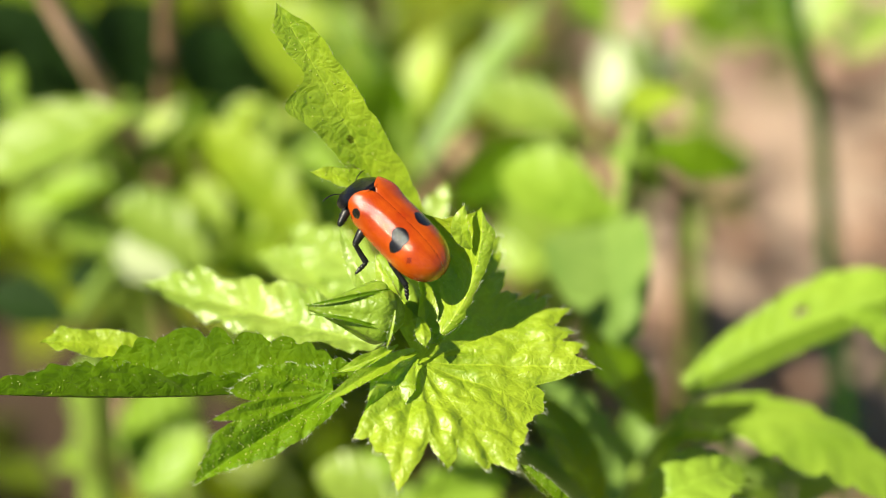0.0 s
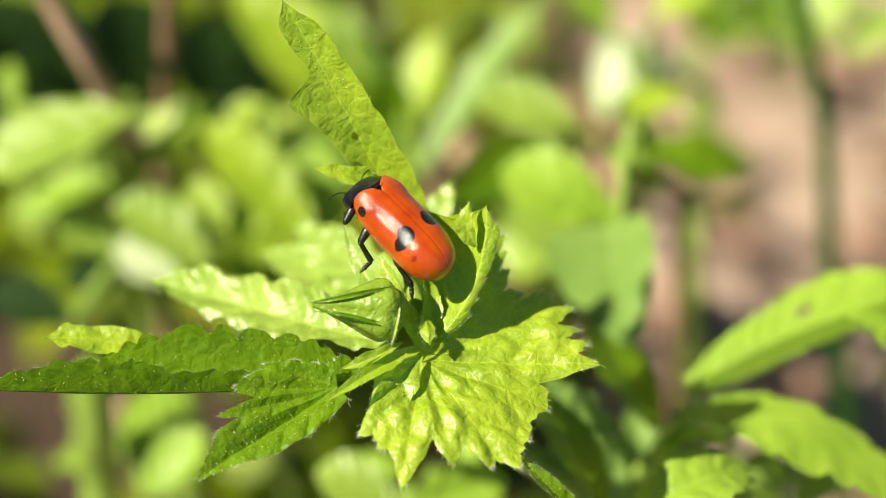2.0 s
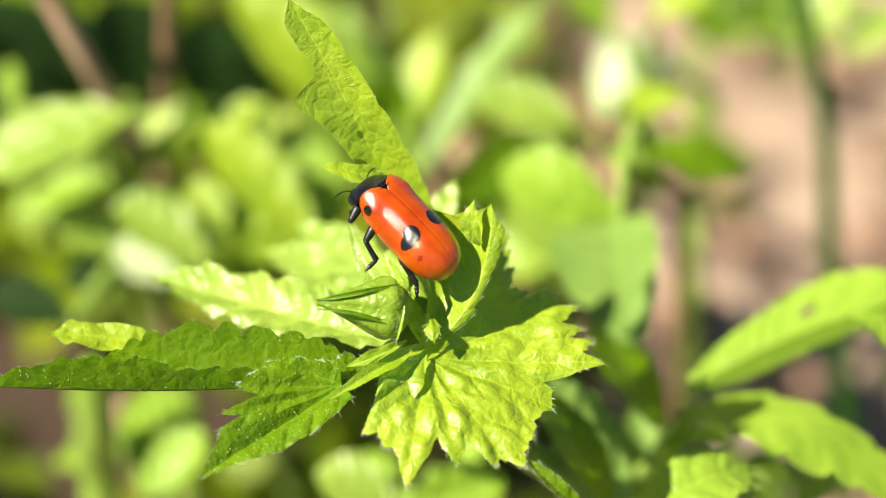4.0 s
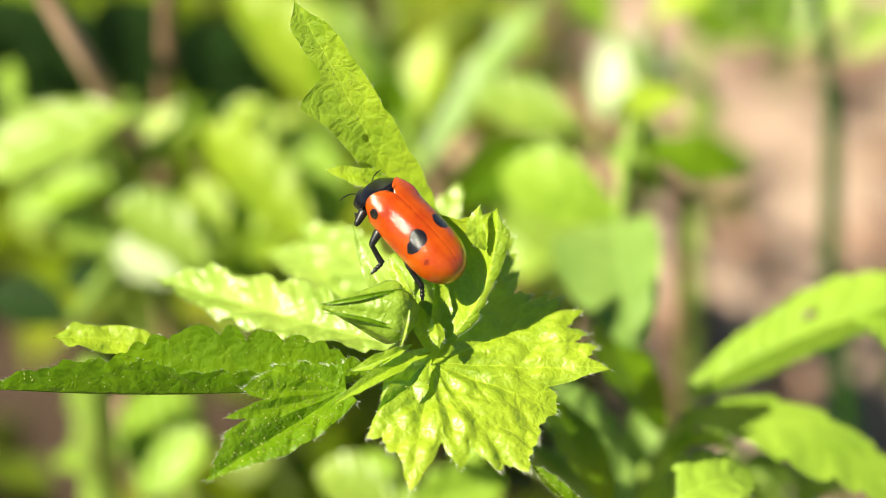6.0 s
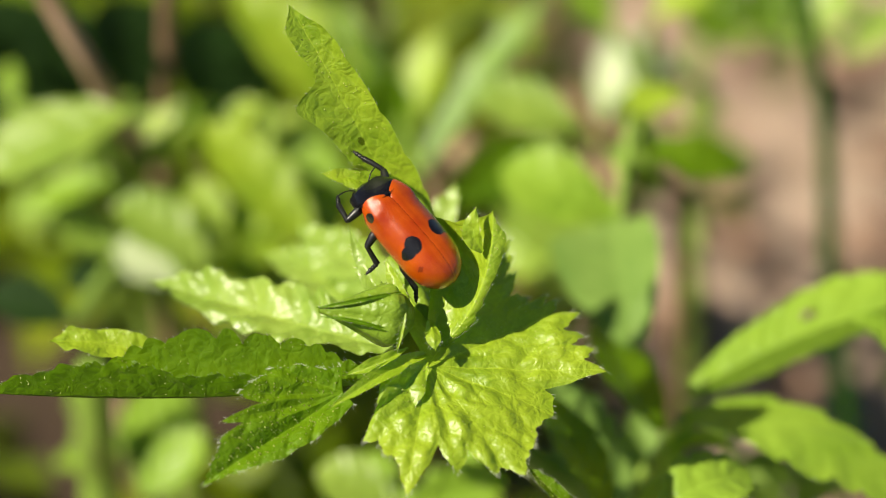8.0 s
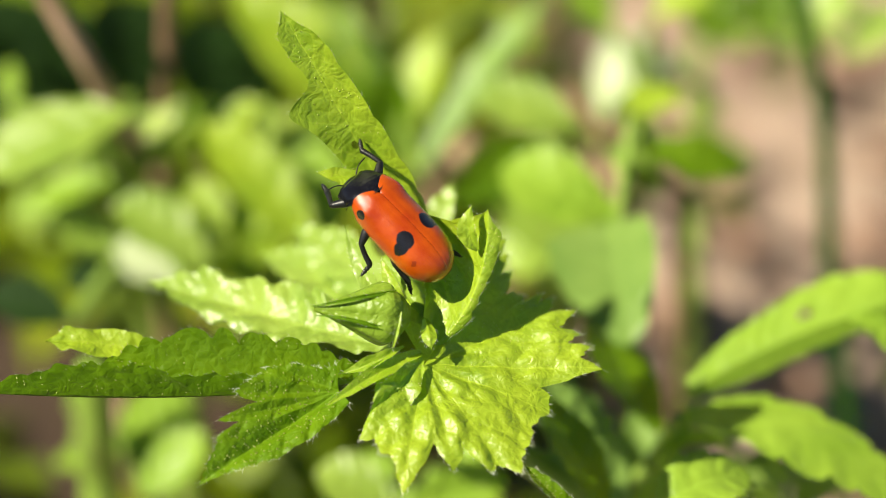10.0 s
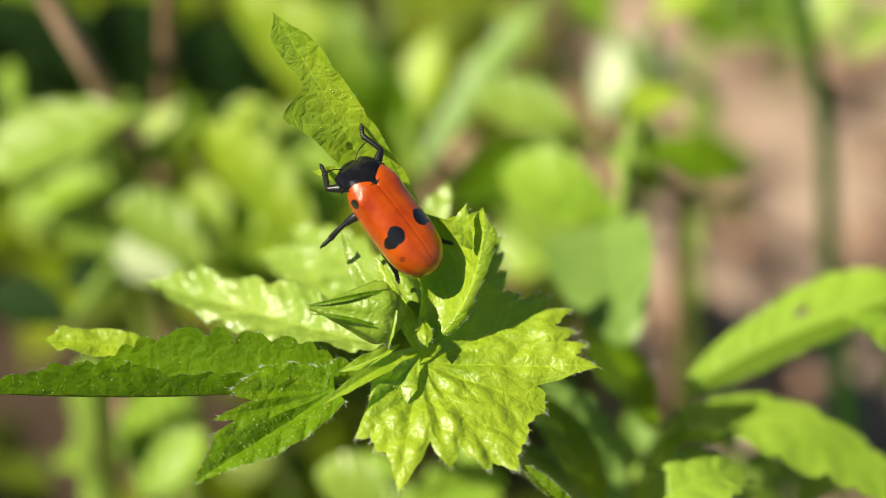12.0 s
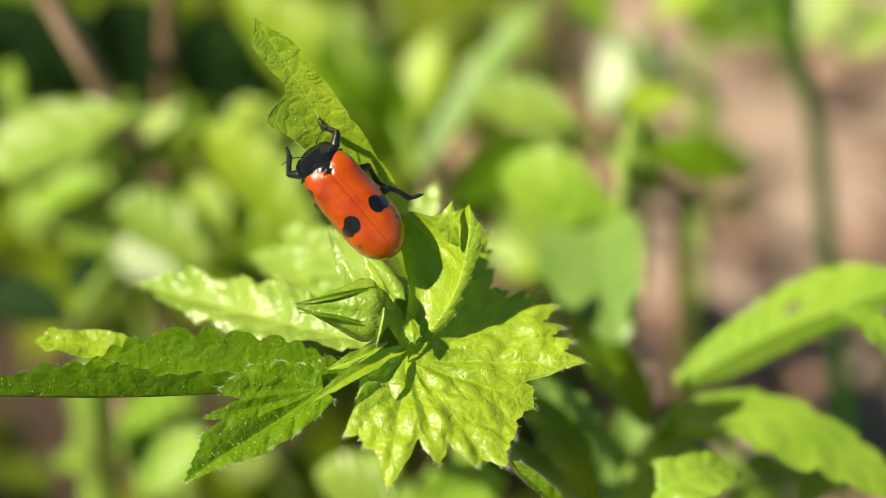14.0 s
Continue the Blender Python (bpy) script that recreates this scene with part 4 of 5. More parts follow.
herb((40, 30, GROUND), "low green weeds near the soil", [
    ((26.2, 27, 46.5), (29.5, 30.1, 47.4), (33.6, 34.2, 46.2), (0.4, -0.4, 0.8), 2.6, LEAF_MID),
    ((32.5, 26.9, 46.2), (34.9, 29.8, 46.9), (37.8, 32.9, 46.2), (0.3, -0.3, 0.88), 2.2, LEAF_MID),
    ((25.3, 32.9, 51.3), (28.2, 36, 50.5), (31.7, 38.7, 49.2), (0.1, -0.4, 0.9), 1.8, LEAF_MID)])
herb((43, 151, GROUND), "far green herb in hazy sun", [
    ((30.7, 89.3, 58), (28.6, 91.5, 61.6), (26.5, 93.7, 64.4), (-0.3, -0.27, 0.92), 3.6, LEAF_DEEP),
    ((35.5, 90.2, 58.1), (34, 92.1, 61.1), (32.5, 94, 63.5), (-0.3, -0.27, 0.92), 3.6, LEAF_DEEP),
    ((37.9, 90.2, 58.1), (40.3, 92.4, 61.5), (42.8, 94.3, 64), (-0.3, -0.27, 0.92), 4.2, LEAF_PALE),
    ((42.6, 88.4, 57.8), (45.6, 89.8, 60.2), (48.5, 91.2, 61.7), (-0.3, -0.27, 0.92), 3.5, LEAF_PALE)])
herb((-24, 88, GROUND), "far herb with narrow pale leaves", [
    ((-19.9, 85.2, 63.3), (-24.1, 82.5, 62.9), (-28.1, 80.2, 63.1), (-0.3, -0.3, 0.9), 1.5, LEAF_MID),
    ((-21.2, 80.8, 60.5), (-24.4, 81.5, 61.5), (-27.2, 84.9, 62.8), (-0.3, -0.3, 0.9), 1.2, LEAF_PALE)])
# leaf colour paints the shaded hollow at the upper left
herb((-39, 95, GROUND), "low herb with broad near-black leaves standing for deep shade", [
    ((-40.6, 69.9, 60), (-43.6, 74.2, 66.6), (-46.4, 78.1, 71.6), (0.62, -0.58, 0.53), 6.2, LEAF_SHADE_PAINTED),
    ((-46.3, 65.6, 62.8), (-44.1, 68.5, 67.3), (-41.8, 71.1, 70.6), (0.62, -0.58, 0.53), 3.4, LEAF_SHADE_PAINTED),
    ((-35.1, 71.8, 60.8), (-38.2, 75, 65.9), (-41.4, 78, 69.7), (0.62, -0.58, 0.53), 5.7, LEAF_SHADE_PAINTED),
    ((-21.9, 69.9, 60), (-23.3, 73.5, 65.6), (-24.7, 76.8, 69.8), (0.62, -0.58, 0.53), 5.5, LEAF_SHADE_PAINTED),
    ((-30.6, 73.8, 60.9), (-31.8, 77.2, 66.3), (-32.9, 80.3, 70.3), (0.62, -0.58, 0.53), 5.7, LEAF_SHADE_PAINTED),
    ((-20.9, 72.4, 59), (-19.7, 74.8, 62.8), (-18.6, 77.1, 65.7), (0.62, -0.58, 0.53), 2.9, LEAF_SHADE_PAINTED)])
dry_stalk((-28, 60, GROUND), [(-28.2, 67, 55.8), (-29.7, 58.5, 66.2), (-33.9, 54.7, 78.6), (-38.1, 54.7, 87.6)], [0.91, 0.91, 0.96, 0.96, 0.85], "reddish brown leaning dry stalk")
dry_stalk((-28, 60, GROUND), [(-28.7, 67.4, 56.2), (-27.8, 63.2, 63.7), (-26.8, 61.1, 74.3), (-26.4, 61.3, 83.7)], [0.77, 0.77, 0.77, 0.77, 0.77], "brown upright dry stalk", STEM_BROWN)
dry_stalk((24, 66, GROUND), [(23.6, 59.7, 54.7), (21.6, 54.3, 64.4), (17.9, 57.9, 66.1), (14.2, 63.1, 66.5), (11.3, 68.7, 67.6)], [0.7, 0.75, 0.8, 0.8, 0.75, 0.5], "brown twig leaning across the herbs", STEM_BROWN)
dry_stalk((-1, 66, GROUND), [(-0.8, 70.9, 52.4), (0.9, 68.3, 57.6), (2.9, 69.7, 59.5)], [1.02, 1.02, 1.14, 1.02], "short pinkish dry stalk")
dry_stalk((26.5, 78, GROUND), [(26.7, 80.7, 39.3), (27.9, 98.7, 44.1), (29.4, 119.7, 48.1)], [0.9, 0.9, 0.9, 0.8], "pale green upright stalk", STEM_GREEN, name="green_stalk")
dry_stalk((-31, 21, GROUND), [(-32.8, 34.4, 40.5), (-32.5, 32.6, 51.5), (-32.4, 31.8, 59.5)], [1.90, 1.90, 1.79, 1.58], "pale green upright stalk near the soil", STEM_GREEN, name="green_stalk")


# thin dark grass stem that sways on its own
GRASS_FOOT = (44, 62, GROUND)
GRASS_JOINT = (39.5, 65.6, 46.3)
grass = thing("grass_stem", GRASS_FOOT, "thin dark green grass stem", "grass")
stalk("lower_stem", grass, [GRASS_FOOT, (41.1, 66, 37.4), GRASS_JOINT], [1.0, 1.0, 0.95], STEM_DARK)
upper = [Vector(p) - Vector(GRASS_JOINT) for p in (GRASS_JOINT, (38.8, 67.8, 53.2), (37.7, 69.9, 62.1), (35.2, 71.8, 72.3), (33.6, 73.1, 78))]
grass_top = part("upper_stem", tube(bmesh.new(), upper, [0.95, 0.92, 0.88, 0.84, 0.8]), STEM_DARK, grass)
grass_top.location = (Vector(GRASS_JOINT) - Vector(GRASS_FOOT)) * MM


def ground_cover():
    """Small low leaves and dry bits that cover the soil, thinner where the soil lies open."""
    rnd = random.Random(77)
    bm = bmesh.new()
    layer = bm.loops.layers.uv.new("UVMap")
    for k in range(3600):
        wide = k % 6 == 0
        x, y = (rnd.uniform(-400, 400), rnd.uniform(-150, 600)) if wide else (rnd.uniform(-110, 110), rnd.uniform(50, 300))
        keep = 0.03 if x > 12 else (0.03 if y < 124 and x < -18 else 1.0)
        if rnd.random() > (0.4 if wide and (abs(x) > 110 or y > 300 or y < 50) else keep):
            continue
        z = rnd.uniform(0, 26 if x < -5 else 8)
        ang, ln = rnd.uniform(0, 6.28), rnd.uniform(7, 18)
        d = Vector((math.cos(ang), math.sin(ang), rnd.uniform(-0.2, 0.5))).normalized()
        side = d.cross(Vector((rnd.uniform(-0.4, 0.4), rnd.uniform(-0.4, 0.4), 1))).normalized()
        p = Vector((0.93 * x, 0.93 * y - 17, GROUND - 3 + 0.93 * z))
        w = ln * rnd.uniform(0.2, 0.33)
        vs = [bm.verts.new(p), bm.verts.new(p + d * ln * 0.45 + side * w), bm.verts.new(p + d * ln * 0.5 + Vector((0, 0, -0.08 * ln))),
              bm.verts.new(p + d * ln * 0.45 - side * w), bm.verts.new(p + d * ln + Vector((0, 0, -0.15 * ln)))]
        for idx in ((0, 2, 1), (0, 3, 2), (1, 2, 4), (2, 3, 4)):
            f = bm.faces.new([vs[i] for i in idx])
            for loop, i in zip(f.loops, idx):
                loop[layer].uv = ((0, 0.5), (0.45, 1), (0.5, 0.5), (0.45, 0), (1, 0.5))[i]
    tagged(part("ground_cover", bm, LEAF_COVER, None, smooth=False), "low green weeds covering the soil", "weeds", kind="stuff")


ground_cover()


def meadow():
    """Grass and weeds all round, beyond the patch that is looked at."""
    rnd = random.Random(91)
    verts, faces = [], []
    while len(faces) < 16000:
        r = 180 + 2600 * rnd.random() ** 1.6
        a = rnd.uniform(0, 6.283)
        cx, cy = r * math.cos(a), 110 + r * math.sin(a)
        if math.hypot(cx, cy + 246) < 150 or (abs(cx) < 170 and -300 < cy < 330):
            continue
        for _ in range(8):
            x, y = cx + rnd.gauss(0, 16), cy + rnd.gauss(0, 16)
            h, w, b = rnd.uniform(25, 95), rnd.uniform(1.5, 4.0), rnd.uniform(0, 6.283)
            dx, dy = math.cos(b), math.sin(b)
            k = len(verts)
            lean = rnd.uniform(0.1, 0.6) * h
            verts += [(x - dy * w, y + dx * w, -4), (x + dy * w, y - dx * w, -4), (x + dx * lean * 0.4 + dy * w * 0.8, y + dy * lean * 0.4 - dx * w * 0.8, 0.6 * h),
                      (x + dx * lean * 0.4 - dy * w * 0.8, y + dy * lean * 0.4 + dx * w * 0.8, 0.6 * h), (x + dx * lean, y + dy * lean, h)]
            faces += [(k, k + 1, k + 2, k + 3), (k + 3, k + 2, k + 4)]
    me = bpy.data.meshes.new("meadow")
    me.from_pydata([(x * MM, y * MM, (z + GROUND) * MM) for x, y, z in verts], [], faces)
    me.materials.append(GRASS)
    tagged(new("meadow", me), "green grass and weeds round the bare patch", "grass", kind="stuff")


meadow()


def leaf_litter():
    """Curled dry bits on the open soil."""
    rnd = random.Random(58)
    bm = bmesh.new()
    for _ in range(420):
        x, y = rnd.uniform(-60, 120), rnd.uniform(40, 280)
        if x < 5 and rnd.random() < 0.7:
            continue
        ln, w, a = rnd.uniform(3, 13), rnd.uniform(0.6, 3.5), rnd.uniform(0, 6.283)
        d, e = Vector((math.cos(a), math.sin(a), rnd.uniform(-0.15, 0.3))), Vector((-math.sin(a), math.cos(a), rnd.uniform(-0.3, 0.3)))
        p = Vector((0.93 * x, 0.93 * y - 17, GROUND + rnd.uniform(-1.5, 1.5)))
        rows = []
        for i in range(4):
            f = i / 3
            k = w * (0.35 + 0.65 * math.sin(math.pi * (0.15 + 0.75 * f)))
            rows.append([bm.verts.new(p + d * ln * f + e * k * j + Vector((0, 0, abs(j) * w * 0.35 + 0.25 * ln * (f - 0.5) ** 2))) for j in (-1, 0, 1)])
        grid_faces(bm, rows)
    tagged(part("leaf_litter", bm, LITTER, None), "dry curled brown leaf litter on the soil", "leaf litter", kind="stuff")


leaf_litter()


# ---- the beetle ----
beetle = thing("leaf_beetle", (0, 0, 0), "glossy orange-red leaf beetle with black spots and black head", "beetle")
LEN, WID, HGT = 8.6, 2.38, 2.15


def case_point(u, phi):
    """A point of the wing cases: u from shoulder to tail, phi from the suture down the side."""
    e = math.sqrt(max(0.0, 1 - ((u - 0.6) / 0.4) ** 2.3)) if u > 0.6 else 1.0
    f = 1 - 0.09 * max(0.0, 1 - u / 0.07) ** 2
    w = WID * e * (0.94 + 0.06 * min(1, u / 0.3)) * f
    h = HGT * e ** 0.75 * (1 - 0.14 * max(0.0, 1 - u / 0.5) ** 2) * f
    a = radians(phi)
    x, z = math.sin(a), math.cos(a)
    x = math.copysign(abs(x) ** 0.9, x)
    lobe = math.sin(math.pi * min(1.0, abs(phi) / 95)) ** 0.7
    y = 2.25 - LEN * u + 0.85 * lobe * max(0.0, 1 - u / 0.3)
    hump = 0.16 * math.exp(-((u - 0.13) / 0.07) ** 2) * math.exp(-((abs(phi) - 52) / 16) ** 2)
    return Vector((w * x * (1 + 0.5 * hump), y, 0.3 + h * z + hump))


def build_beetle():
    for sgn in (-1, 1):
        bm, rows = bmesh.new(), []
        for i in range(61):
            u = 1 - (1 - i / 60) ** 1.4
            row = []
            for j in range(25):
                phi = 0.12 + 106 * j / 24
                q = case_point(min(u, 0.9995), sgn * phi)
                q.z -= 0.05 * math.exp(-((phi - 0.1) / 3.0) ** 2)
                q.z -= 0.05 * math.exp(-((phi - 11) / 3.0) ** 2) * min(1, u / 0.2)
                q.z -= 0.05 * math.exp(-((phi - 78) / 5.0) ** 2)
                row.append(bm.verts.new(q))
            rows.append(row if sgn > 0 else row[::-1])
        grid_faces(bm, rows)
        part("wing_case", bm, ELYTRA, beetle, "orange-red wing case with black spots")
    # scutellum, abdomen
    bm = bmesh.new()
    bmesh.ops.create_uvsphere(bm, u_segments=20, v_segments=12, radius=1)
    for v in bm.verts:
        v.co = Vector((v.co.x * 0.42 * (0.6 + 0.4 * v.co.y), 2.2 + v.co.y * 0.42, 2.0 + v.co.z * 0.07))
    part("scutellum", bm, BLACK, beetle)
    bm = bmesh.new()
    bmesh.ops.create_uvsphere(bm, u_segments=28, v_segments=18, radius=1)
    for v in bm.verts:
        v.co = Vector((v.co.x * 2.15, -1.4 + v.co.y * 4.3, 0.12 + v.co.z * (1.0 if v.co.z < 0 else 1.4)))
    part("abdomen", bm, BLACK, beetle)
    # pronotum: a strongly arched shield with a thin turned-up rim behind
    bm, rows = bmesh.new(), []
    for i in range(29):
        u = i / 28
        row = []
        w = 2.06 * (1 - 0.26 * u ** 1.7)
        h = 1.86 * (1 - 0.36 * u ** 1.8)
        for j in range(45):
            a = radians(-110 + 220 * j / 44)
            y = 2.3 + 2.35 * u - 0.1 * math.cos(a) ** 4 * (1 - u) + 0.85 * math.sin(a) ** 2 * (1 - u)
            rim = 0.07 * math.exp(-(u / 0.03) ** 2) - 0.06 * math.exp(-((u - 0.1) / 0.05) ** 2)
            edge = 1 + rim - 0.45 * max(0, (u - 0.88) / 0.12) ** 2
            row.append(bm.verts.new((w * edge * math.sin(a), y, 0.2 + h * edge * math.cos(a) - 0.8 * u ** 1.6)))
        rows.append(row)
    grid_faces(bm, rows)
    bm.faces.new([rows[-1][j] for j in range(45)])
    pron = part("pronotum", bm, BLACK, beetle, "shiny black pronotum")
    # head, bent down
    bm = bmesh.new()
    bmesh.ops.create_uvsphere(bm, u_segments=24, v_segments=16, radius=1)
    for v in bm.verts:
        v.co = Vector((v.co.x * 1.25, 4.15 + v.co.y * 0.8, -0.45 + v.co.z * 0.85 - 0.35 * max(0, v.co.y)))
    head = part("head", bm, BLACK, beetle, "black head bent down")
    for sgn in (-1, 1):
        bm = bmesh.new()
        bmesh.ops.create_uvsphere(bm, u_segments=14, v_segments=10, radius=0.36)
        bmesh.ops.translate(bm, verts=bm.verts, vec=(sgn * 1.08, 4.35, -0.2))
        part("eye", bm, EYE_BLACK, head)
        bm = bmesh.new()
        pts = [Vector((sgn * 0.75, 4.75, -0.35)), Vector((sgn * 1.3, 5.1, -0.2)), Vector((sgn * 1.9, 5.25, -0.2)), Vector((sgn * 2.4, 5.3, -0.35))]
        tube(bm, pts, [0.055, 0.045, 0.06, 0.035], 8, 6)
        part("antenna", bm, LEG_BLACK, head, "short black saw-edged antenna")
    return pron, head


PRONOTUM, HEAD = build_beetle()


THIGH, SHIN = 1.95, 1.85


def make_leg(hip):
    """A leg at its hip: the thigh, with shin and foot under it, each built along its own y axis."""
    bm = tube(bmesh.new(), [Vector((0, -0.2, 0)), Vector((0, 0.9, 0.05)), Vector((0, THIGH, 0))], [0.28, 0.4, 0.25], 10, 6)
    leg = part("leg", bm, LEG_BLACK, beetle)
    leg.location = Vector(hip) * MM
    bm = tube(bmesh.new(), [Vector((0, -0.08, 0)), Vector((0, 0.9, 0.07)), Vector((0, SHIN, 0))], [0.2, 0.22, 0.26], 10, 6)
    rnd = random.Random(5)
    for _ in range(40):
        y, t = rnd.uniform(0.2, SHIN), rnd.uniform(0, 6.283)
        d = Vector((math.cos(t), 0.5, math.sin(t))).normalized()
        strand(bm, Vector((0, y, 0)) + d * 0.15, Vector((0, y, 0)) + d * 0.34, 0.012, 0.004)
    shin = part("shin", bm, LEG_BLACK, leg)
    bm = bmesh.new()
    for i in range(4):
        p, q = Vector((0, 0.3 * i - 0.05, 0)), Vector((0, 0.3 * i + 0.3, 0))
        tube(bm, [p, p.lerp(q, 0.6), q], [0.13, 0.21 if i < 3 else 0.13, 0.15 if i < 3 else 0.07], 8, 2)
    for sgn in (-1, 1):
        strand(bm, Vector((0, 1.15, 0)), Vector((sgn * 0.12, 1.38, -0.05)), 0.04, 0.01)
    return leg, shin, part("foot", bm, LEG_BLACK, leg)


HIPS = {"front_left": (-1.2, 3.0, 0.1), "front_right": (1.2, 3.0, 0.1), "mid_left": (-1.4, 0.9, 0.0), "mid_right": (1.4, 0.9, 0.0),
        "hind_left": (-1.3, -1.4, 0.0), "hind_right": (1.3, -1.4, 0.0)}
LEGS = {key: make_leg(hip) for key, hip in HIPS.items()}
# where knee, ankle and toe point in the beetle's space: seconds and three places
STEPS = {
    "front_left": [(0, (-2.9, 2.4, -0.7), (-1.7, 2.8, -1.9), (-1.2, 3.5, -2.6)), (7, (-2.9, 2.4, -0.7), (-1.7, 2.8, -1.9), (-1.2, 3.5, -2.6)),
                   (8.2, (-2.7, 3.1, -0.5), (-2.1, 4.5, -1.3), (-1.3, 5.2, -1.7)), (10.3, (-2.3, 3.9, -0.6), (-1.3, 5.0, -1.6), (-0.9, 5.7, -2.3)),
                   (12, (-2.3, 3.9, -0.6), (-1.3, 5.0, -1.6), (-0.9, 5.7, -2.3)), (13.5, (-2.2, 3.9, -0.8), (-1.2, 4.9, -1.9), (-0.9, 5.5, -2.7)), (14, (-2.2, 3.9, -0.8), (-1.2, 4.9, -1.9), (-0.9, 5.5, -2.7))],
    "front_right": [(0, (2.4, 3.6, -1.2), (1.5, 4.3, -2.2), (0.9, 4.8, -3.0)), (6.5, (2.4, 3.6, -1.2), (1.5, 4.3, -2.2), (0.9, 4.8, -3.0)),
                    (7.5, (2.3, 4.3, -0.8), (1.8, 5.7, -1.2), (1.6, 6.4, -1.8)), (8.2, (2.4, 4.4, -0.6), (2.0, 5.9, -0.9), (2.0, 7.0, -1.3)),
                    (10.3, (3.0, 4.1, 0.0), (2.7, 6.0, -0.5), (3.8, 7.1, -1.1)), (12, (3.0, 4.1, 0.0), (2.6, 6.0, -0.5), (3.5, 7.2, -1.1)),
                    (13, (2.9, 4.2, 0.0), (2.5, 5.5, -1.0), (2.9, 6.4, -1.6)), (14, (2.8, 4.3, -0.1), (2.3, 5.2, -1.5), (2.6, 5.9, -2.3))],
    "mid_left": [(0, (-3.0, 0.4, -1.0), (-2.85, -1.0, -2.0), (-4.0, -1.05, -2.6)), (8.2, (-3.0, 0.4, -1.0), (-2.85, -1.0, -2.0), (-4.0, -1.05, -2.6)),
                 (11, (-2.9, 0.1, -1.0), (-3.35, -1.4, -1.6), (-4.4, -1.55, -2.2)), (11.5, (-2.9, 0.3, -1.0), (-3.6, -1.0, -1.6), (-4.6, -1.2, -2.2)),
                 (12, (-2.8, 1.0, -1.1), (-3.8, 0.8, -2.2), (-4.6, 0.7, -2.9)), (12.5, (-2.7, 1.4, -1.1), (-3.7, 1.6, -2.2), (-4.5, 1.9, -2.9)),
                 (13, (-2.5, 1.1, -1.4), (-2.7, 0.6, -2.8), (-3.0, 0.2, -3.6)), (14, (-2.2, 0.7, -1.6), (-1.7, -0.6, -2.6), (-1.9, -1.4, -3.2))],
    "mid_right": [(0, (2.6, 0.4, -1.5), (2.2, -1.0, -2.5), (2.4, -2.0, -3.0)), (12.5, (2.6, 0.4, -1.5), (2.2, -1.0, -2.5), (2.4, -2.0, -3.0)), (14, (2.9, 0.5, -1.0), (2.7, -0.8, -2.0), (3.0, -1.8, -2.5))],
    "hind_left": [(0, (-2.1, -3.0, -0.6), (-2.0, -4.5, -1.3), (-2.5, -5.4, -2.0)), (8.2, (-2.1, -3.0, -0.7), (-1.9, -4.5, -1.5), (-2.3, -5.3, -2.3)),
                  (11, (-2.0, -2.9, -0.9), (-1.7, -4.3, -1.8), (-1.7, -5.0, -2.5)), (12.5, (-1.9, -3.0, -0.9), (-1.6, -4.5, -1.8), (-1.7, -5.3, -2.4)), (14, (-1.6, -3.2, -0.9), (-0.9, -4.8, -1.3), (-0.3, -6.0, -1.4))],
    "hind_right": [(0, (2.1, -2.8, -1.0), (1.8, -4.2, -1.8), (1.8, -5.0, -2.4)), (8.2, (2.1, -2.8, -1.0), (1.8, -4.2, -1.8), (1.8, -5.0, -2.4)),
                   (10.3, (2.3, -3.1, -0.6), (2.4, -4.6, -0.8), (2.8, -5.8, -0.6)), (12, (2.5, -2.9, -0.6), (2.6, -4.5, -0.8), (3.4, -5.5, -0.7)),
                   (12.5, (2.8, -2.6, -0.5), (3.0, -4.2, -0.7), (4.2, -4.9, -0.8)), (13.5, (3.1, -2.1, -0.4), (3.5, -3.3, -0.8), (4.6, -3.9, -1.2)), (14, (3.1, -2.0, -0.4), (3.6, -3.2, -0.8), (4.7, -3.7, -1.2))],
}


# ---- movement ----
SWAY = [(0, 0.00, 0.00), (0.5, 0.00, -0.13), (1, -0.07, 0.04), (1.5, -0.07, 0.13), (2, -0.15, 0.26), (2.5, -0.22, 0.35), (3, -0.42, 0.48), (5.5, 0.08, 0.59), (6, 0.11, 0.83), (6.5, 0.27, 1.16), (7, 0.38, 1.03), (7.5, 0.38, 0.86), (8, 0.30, 0.61), (10.5, 0.15, 0.33), (11, 0.15, 0.29), (11.5, 0.08, 0.22), (12, 0.00, 0.09), (12.5, -0.15, 0.00), (13, -0.23, -0.22), (13.5, -0.23, -0.53), (14, -0.30, -0.66)]
SWAY_B = [(0, 0.00, 0.00), (0.5, 0.00, -0.11), (1, 0.00, 0.05), (1.5, 0.00, 0.11), (2, 0.00, 0.22), (2.5, -0.09, 0.27), (3, -0.09, 0.49), (5.5, 0.29, 0.60), (6, 0.39, 0.76), (6.5, 0.57, 1.15), (7, 0.67, 1.09), (7.5, 0.67, 0.87), (8, 0.39, 0.65), (10.5, 0.28, 0.32), (11, 0.29, 0.27), (11.5, 0.19, 0.22), (12, 0.09, 0.05), (12.5, -0.19, 0.00), (13, -0.19, -0.27), (13.5, -0.38, -0.55), (14, -0.38, -0.71)]
GRASS_LEAN = [(0, 0.26), (1.5, 1.56), (3, 2.08), (5.5, 3.64), (6.5, 5.84), (7.5, 2.86), (8, 2.34), (11, 2.08), (12.5, 1.56), (14, -1.56)]
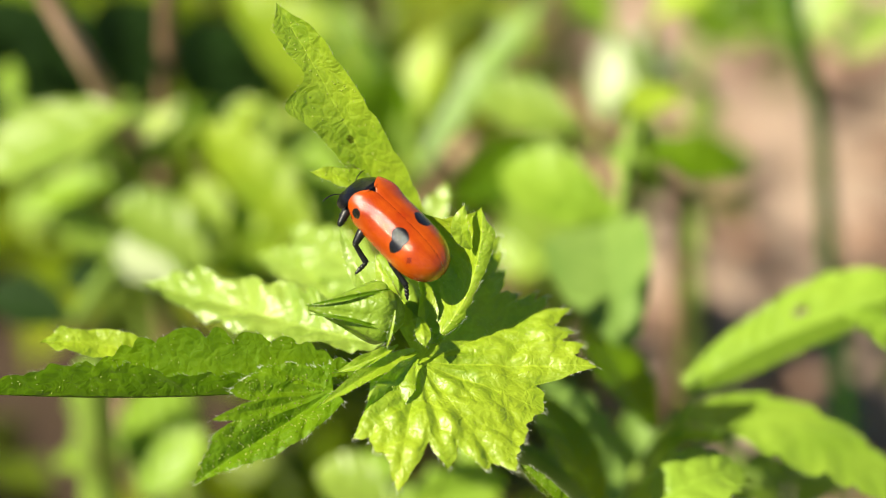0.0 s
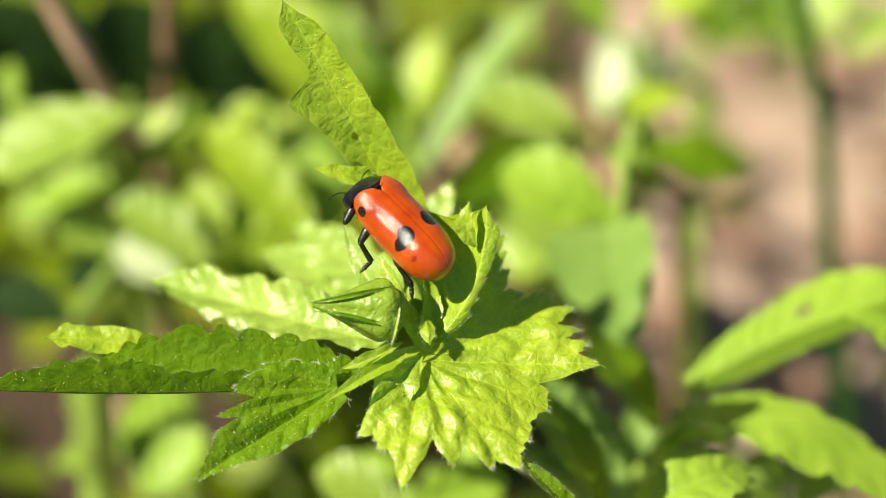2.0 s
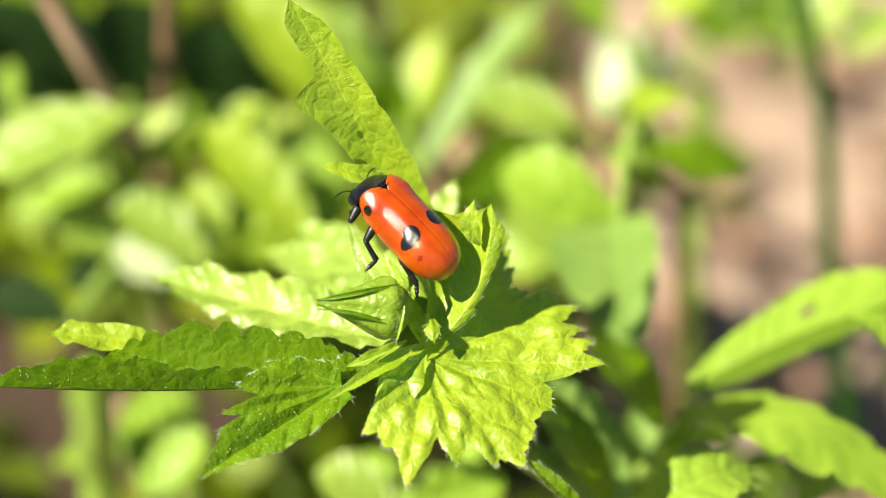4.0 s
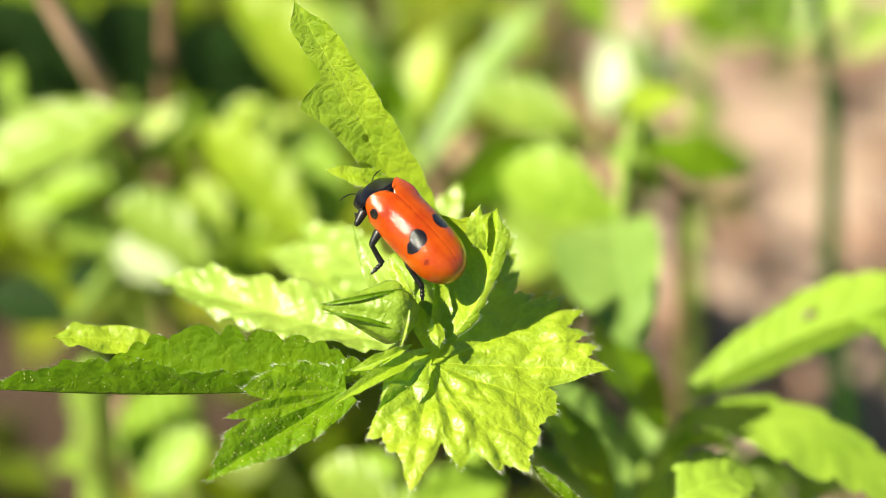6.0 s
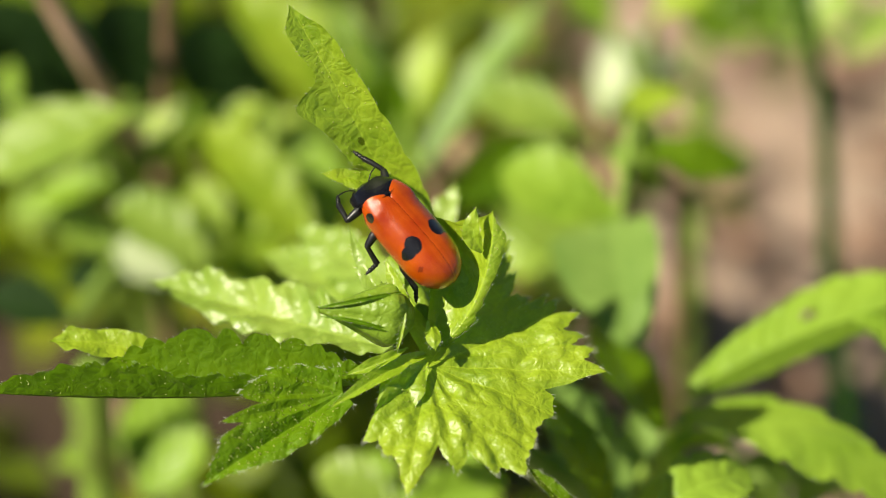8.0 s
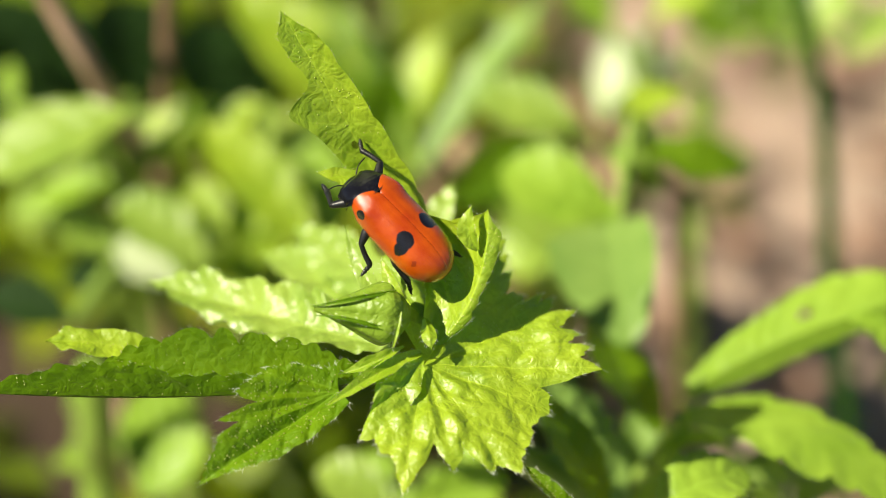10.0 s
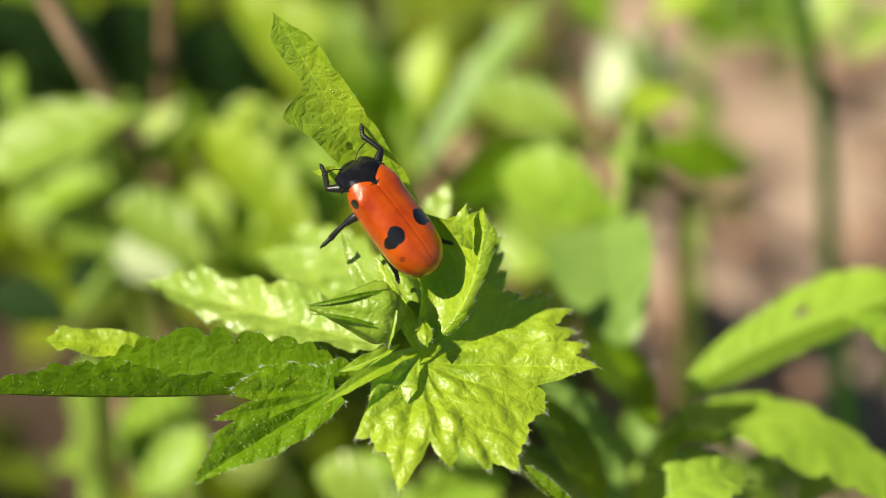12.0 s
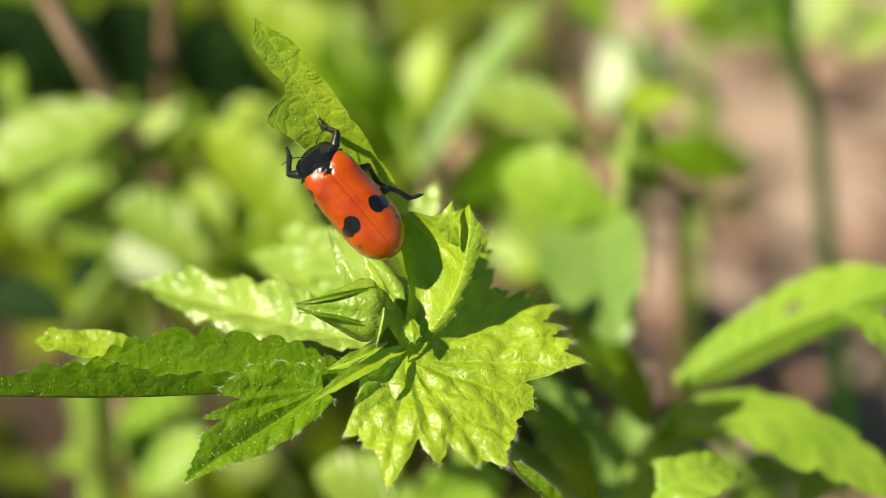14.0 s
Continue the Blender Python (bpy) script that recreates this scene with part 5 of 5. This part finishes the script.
BEETLE_PATH = [
    (0, -4.46, 1.21, 96.80, 27.9, -8.8, 45.9),
    (0.5, -4.68, 1.23, 96.80, 28.0, -8.6, 46.1),
    (1, -4.40, 1.33, 96.81, 28.3, -8.2, 46.0),
    (1.5, -4.28, 1.29, 96.77, 28.5, -7.9, 46.1),
    (2, -4.03, 1.39, 96.79, 27.8, -7.8, 45.9),
    (2.5, -3.93, 1.48, 96.78, 28.3, -8.2, 46.6),
    (3, -3.68, 1.78, 96.81, 28.9, -7.8, 46.3),
    (5.5, -3.51, 1.01, 96.80, 29.0, -7.6, 46.6),
    (6, -3.12, 0.97, 96.88, 30.0, -7.6, 46.9),
    (6.5, -2.56, 0.73, 96.91, 31.0, -7.6, 46.9),
    (7, -2.69, 1.07, 96.57, 33.0, -9.2, 45.9),
    (7.5, -3.02, 1.05, 96.65, 34.6, -10.1, 44.8),
    (8, -3.42, 1.09, 96.59, 36.1, -12.6, 43.6),
    (10.5, -4.20, 1.37, 96.96, 36.0, -14.8, 46.6),
    (11, -4.15, 1.42, 96.97, 39.0, -14.8, 45.6),
    (11.5, -4.40, 1.58, 97.17, 41.0, -14.4, 43.8),
    (12, -4.68, 1.77, 97.57, 44.4, -15.0, 40.2),
    (12.5, -5.38, 2.11, 98.05, 45.8, -19.7, 36.8),
    (13, -6.33, 2.22, 98.15, 48.2, -23.0, 33.3),
    (13.5, -7.08, 2.36, 98.40, 50.6, -25.1, 30.1),
    (14, -7.83, 2.49, 98.64, 50.0, -28.9, 29.7)]

NOD = [(0, -13), (6.5, -13), (7.5, -10), (8.2, -8), (10.3, -3), (11, -2), (12, -2), (13, -6), (14, -8)]

BEND = [(0, 0, 0), (7.5, 0, 0), (10.3, 3, 0.6), (11, 3.5, 0.8), (12.5, 3.5, 0.7), (14, 5, 1.3)]


def motions():
    for ob, rows in ((shoot, SWAY), (shoot_b, SWAY_B)):
        foot = ob.location.copy()
        walk(ob, [(t, pose(*foot, a, b, 0)) for t, a, b in rows])
    hinge = Matrix.Translation((0, 2.3 * MM, 1.4 * MM))
    for ob in (PRONOTUM, HEAD):
        walk(ob, [(t, hinge @ pose(0, 0, 0, nod, 0, 0) @ hinge.inverted()) for t, nod in NOD])
    at, axis = CLIMBED.location.copy(), Vector((0, -0.82, 0.57))
    walk(CLIMBED, [(t, Matrix.Translation(at) @ Matrix.Rotation(radians(turn), 4, axis) @ pose(0, 0, 0, dip, 0, 0)) for t, dip, turn in BEND])
    ahead = Vector((0, 1, 0))
    for key, rows in STEPS.items():
        hip, (leg, shin, foot) = Vector(HIPS[key]), LEGS[key]
        keys = [[], [], []]
        for t, knee, ankle, toe in rows:
            thigh_turn = ahead.rotation_difference(Vector(knee) - hip)
            shin_turn = ahead.rotation_difference(Vector(ankle) - Vector(knee))
            foot_turn = ahead.rotation_difference(Vector(toe) - Vector(ankle))
            back = thigh_turn.inverted()
            joint = Vector((0, THIGH, 0))
            end = joint + (back @ shin_turn) @ Vector((0, SHIN, 0))
            keys[0].append((t, Matrix.LocRotScale(hip * MM, thigh_turn, None)))
            keys[1].append((t, Matrix.LocRotScale(joint * MM, back @ shin_turn, None)))
            keys[2].append((t, Matrix.LocRotScale(end * MM, back @ foot_turn, None)))
        for ob, ob_rows in zip((leg, shin, foot), keys):
            walk(ob, ob_rows if ob_rows[-1][0] == 14 else ob_rows + [(14, ob_rows[-1][1])])
    walk(beetle, [(t, pose(x * MM, y * MM, z * MM, a, b, c)) for t, x, y, z, a, b, c in BEETLE_PATH])
    at = grass_top.location.copy()
    walk(grass_top, [(t, pose(*at, 0, lean, 0)) for t, lean in GRASS_LEAN])


motions()
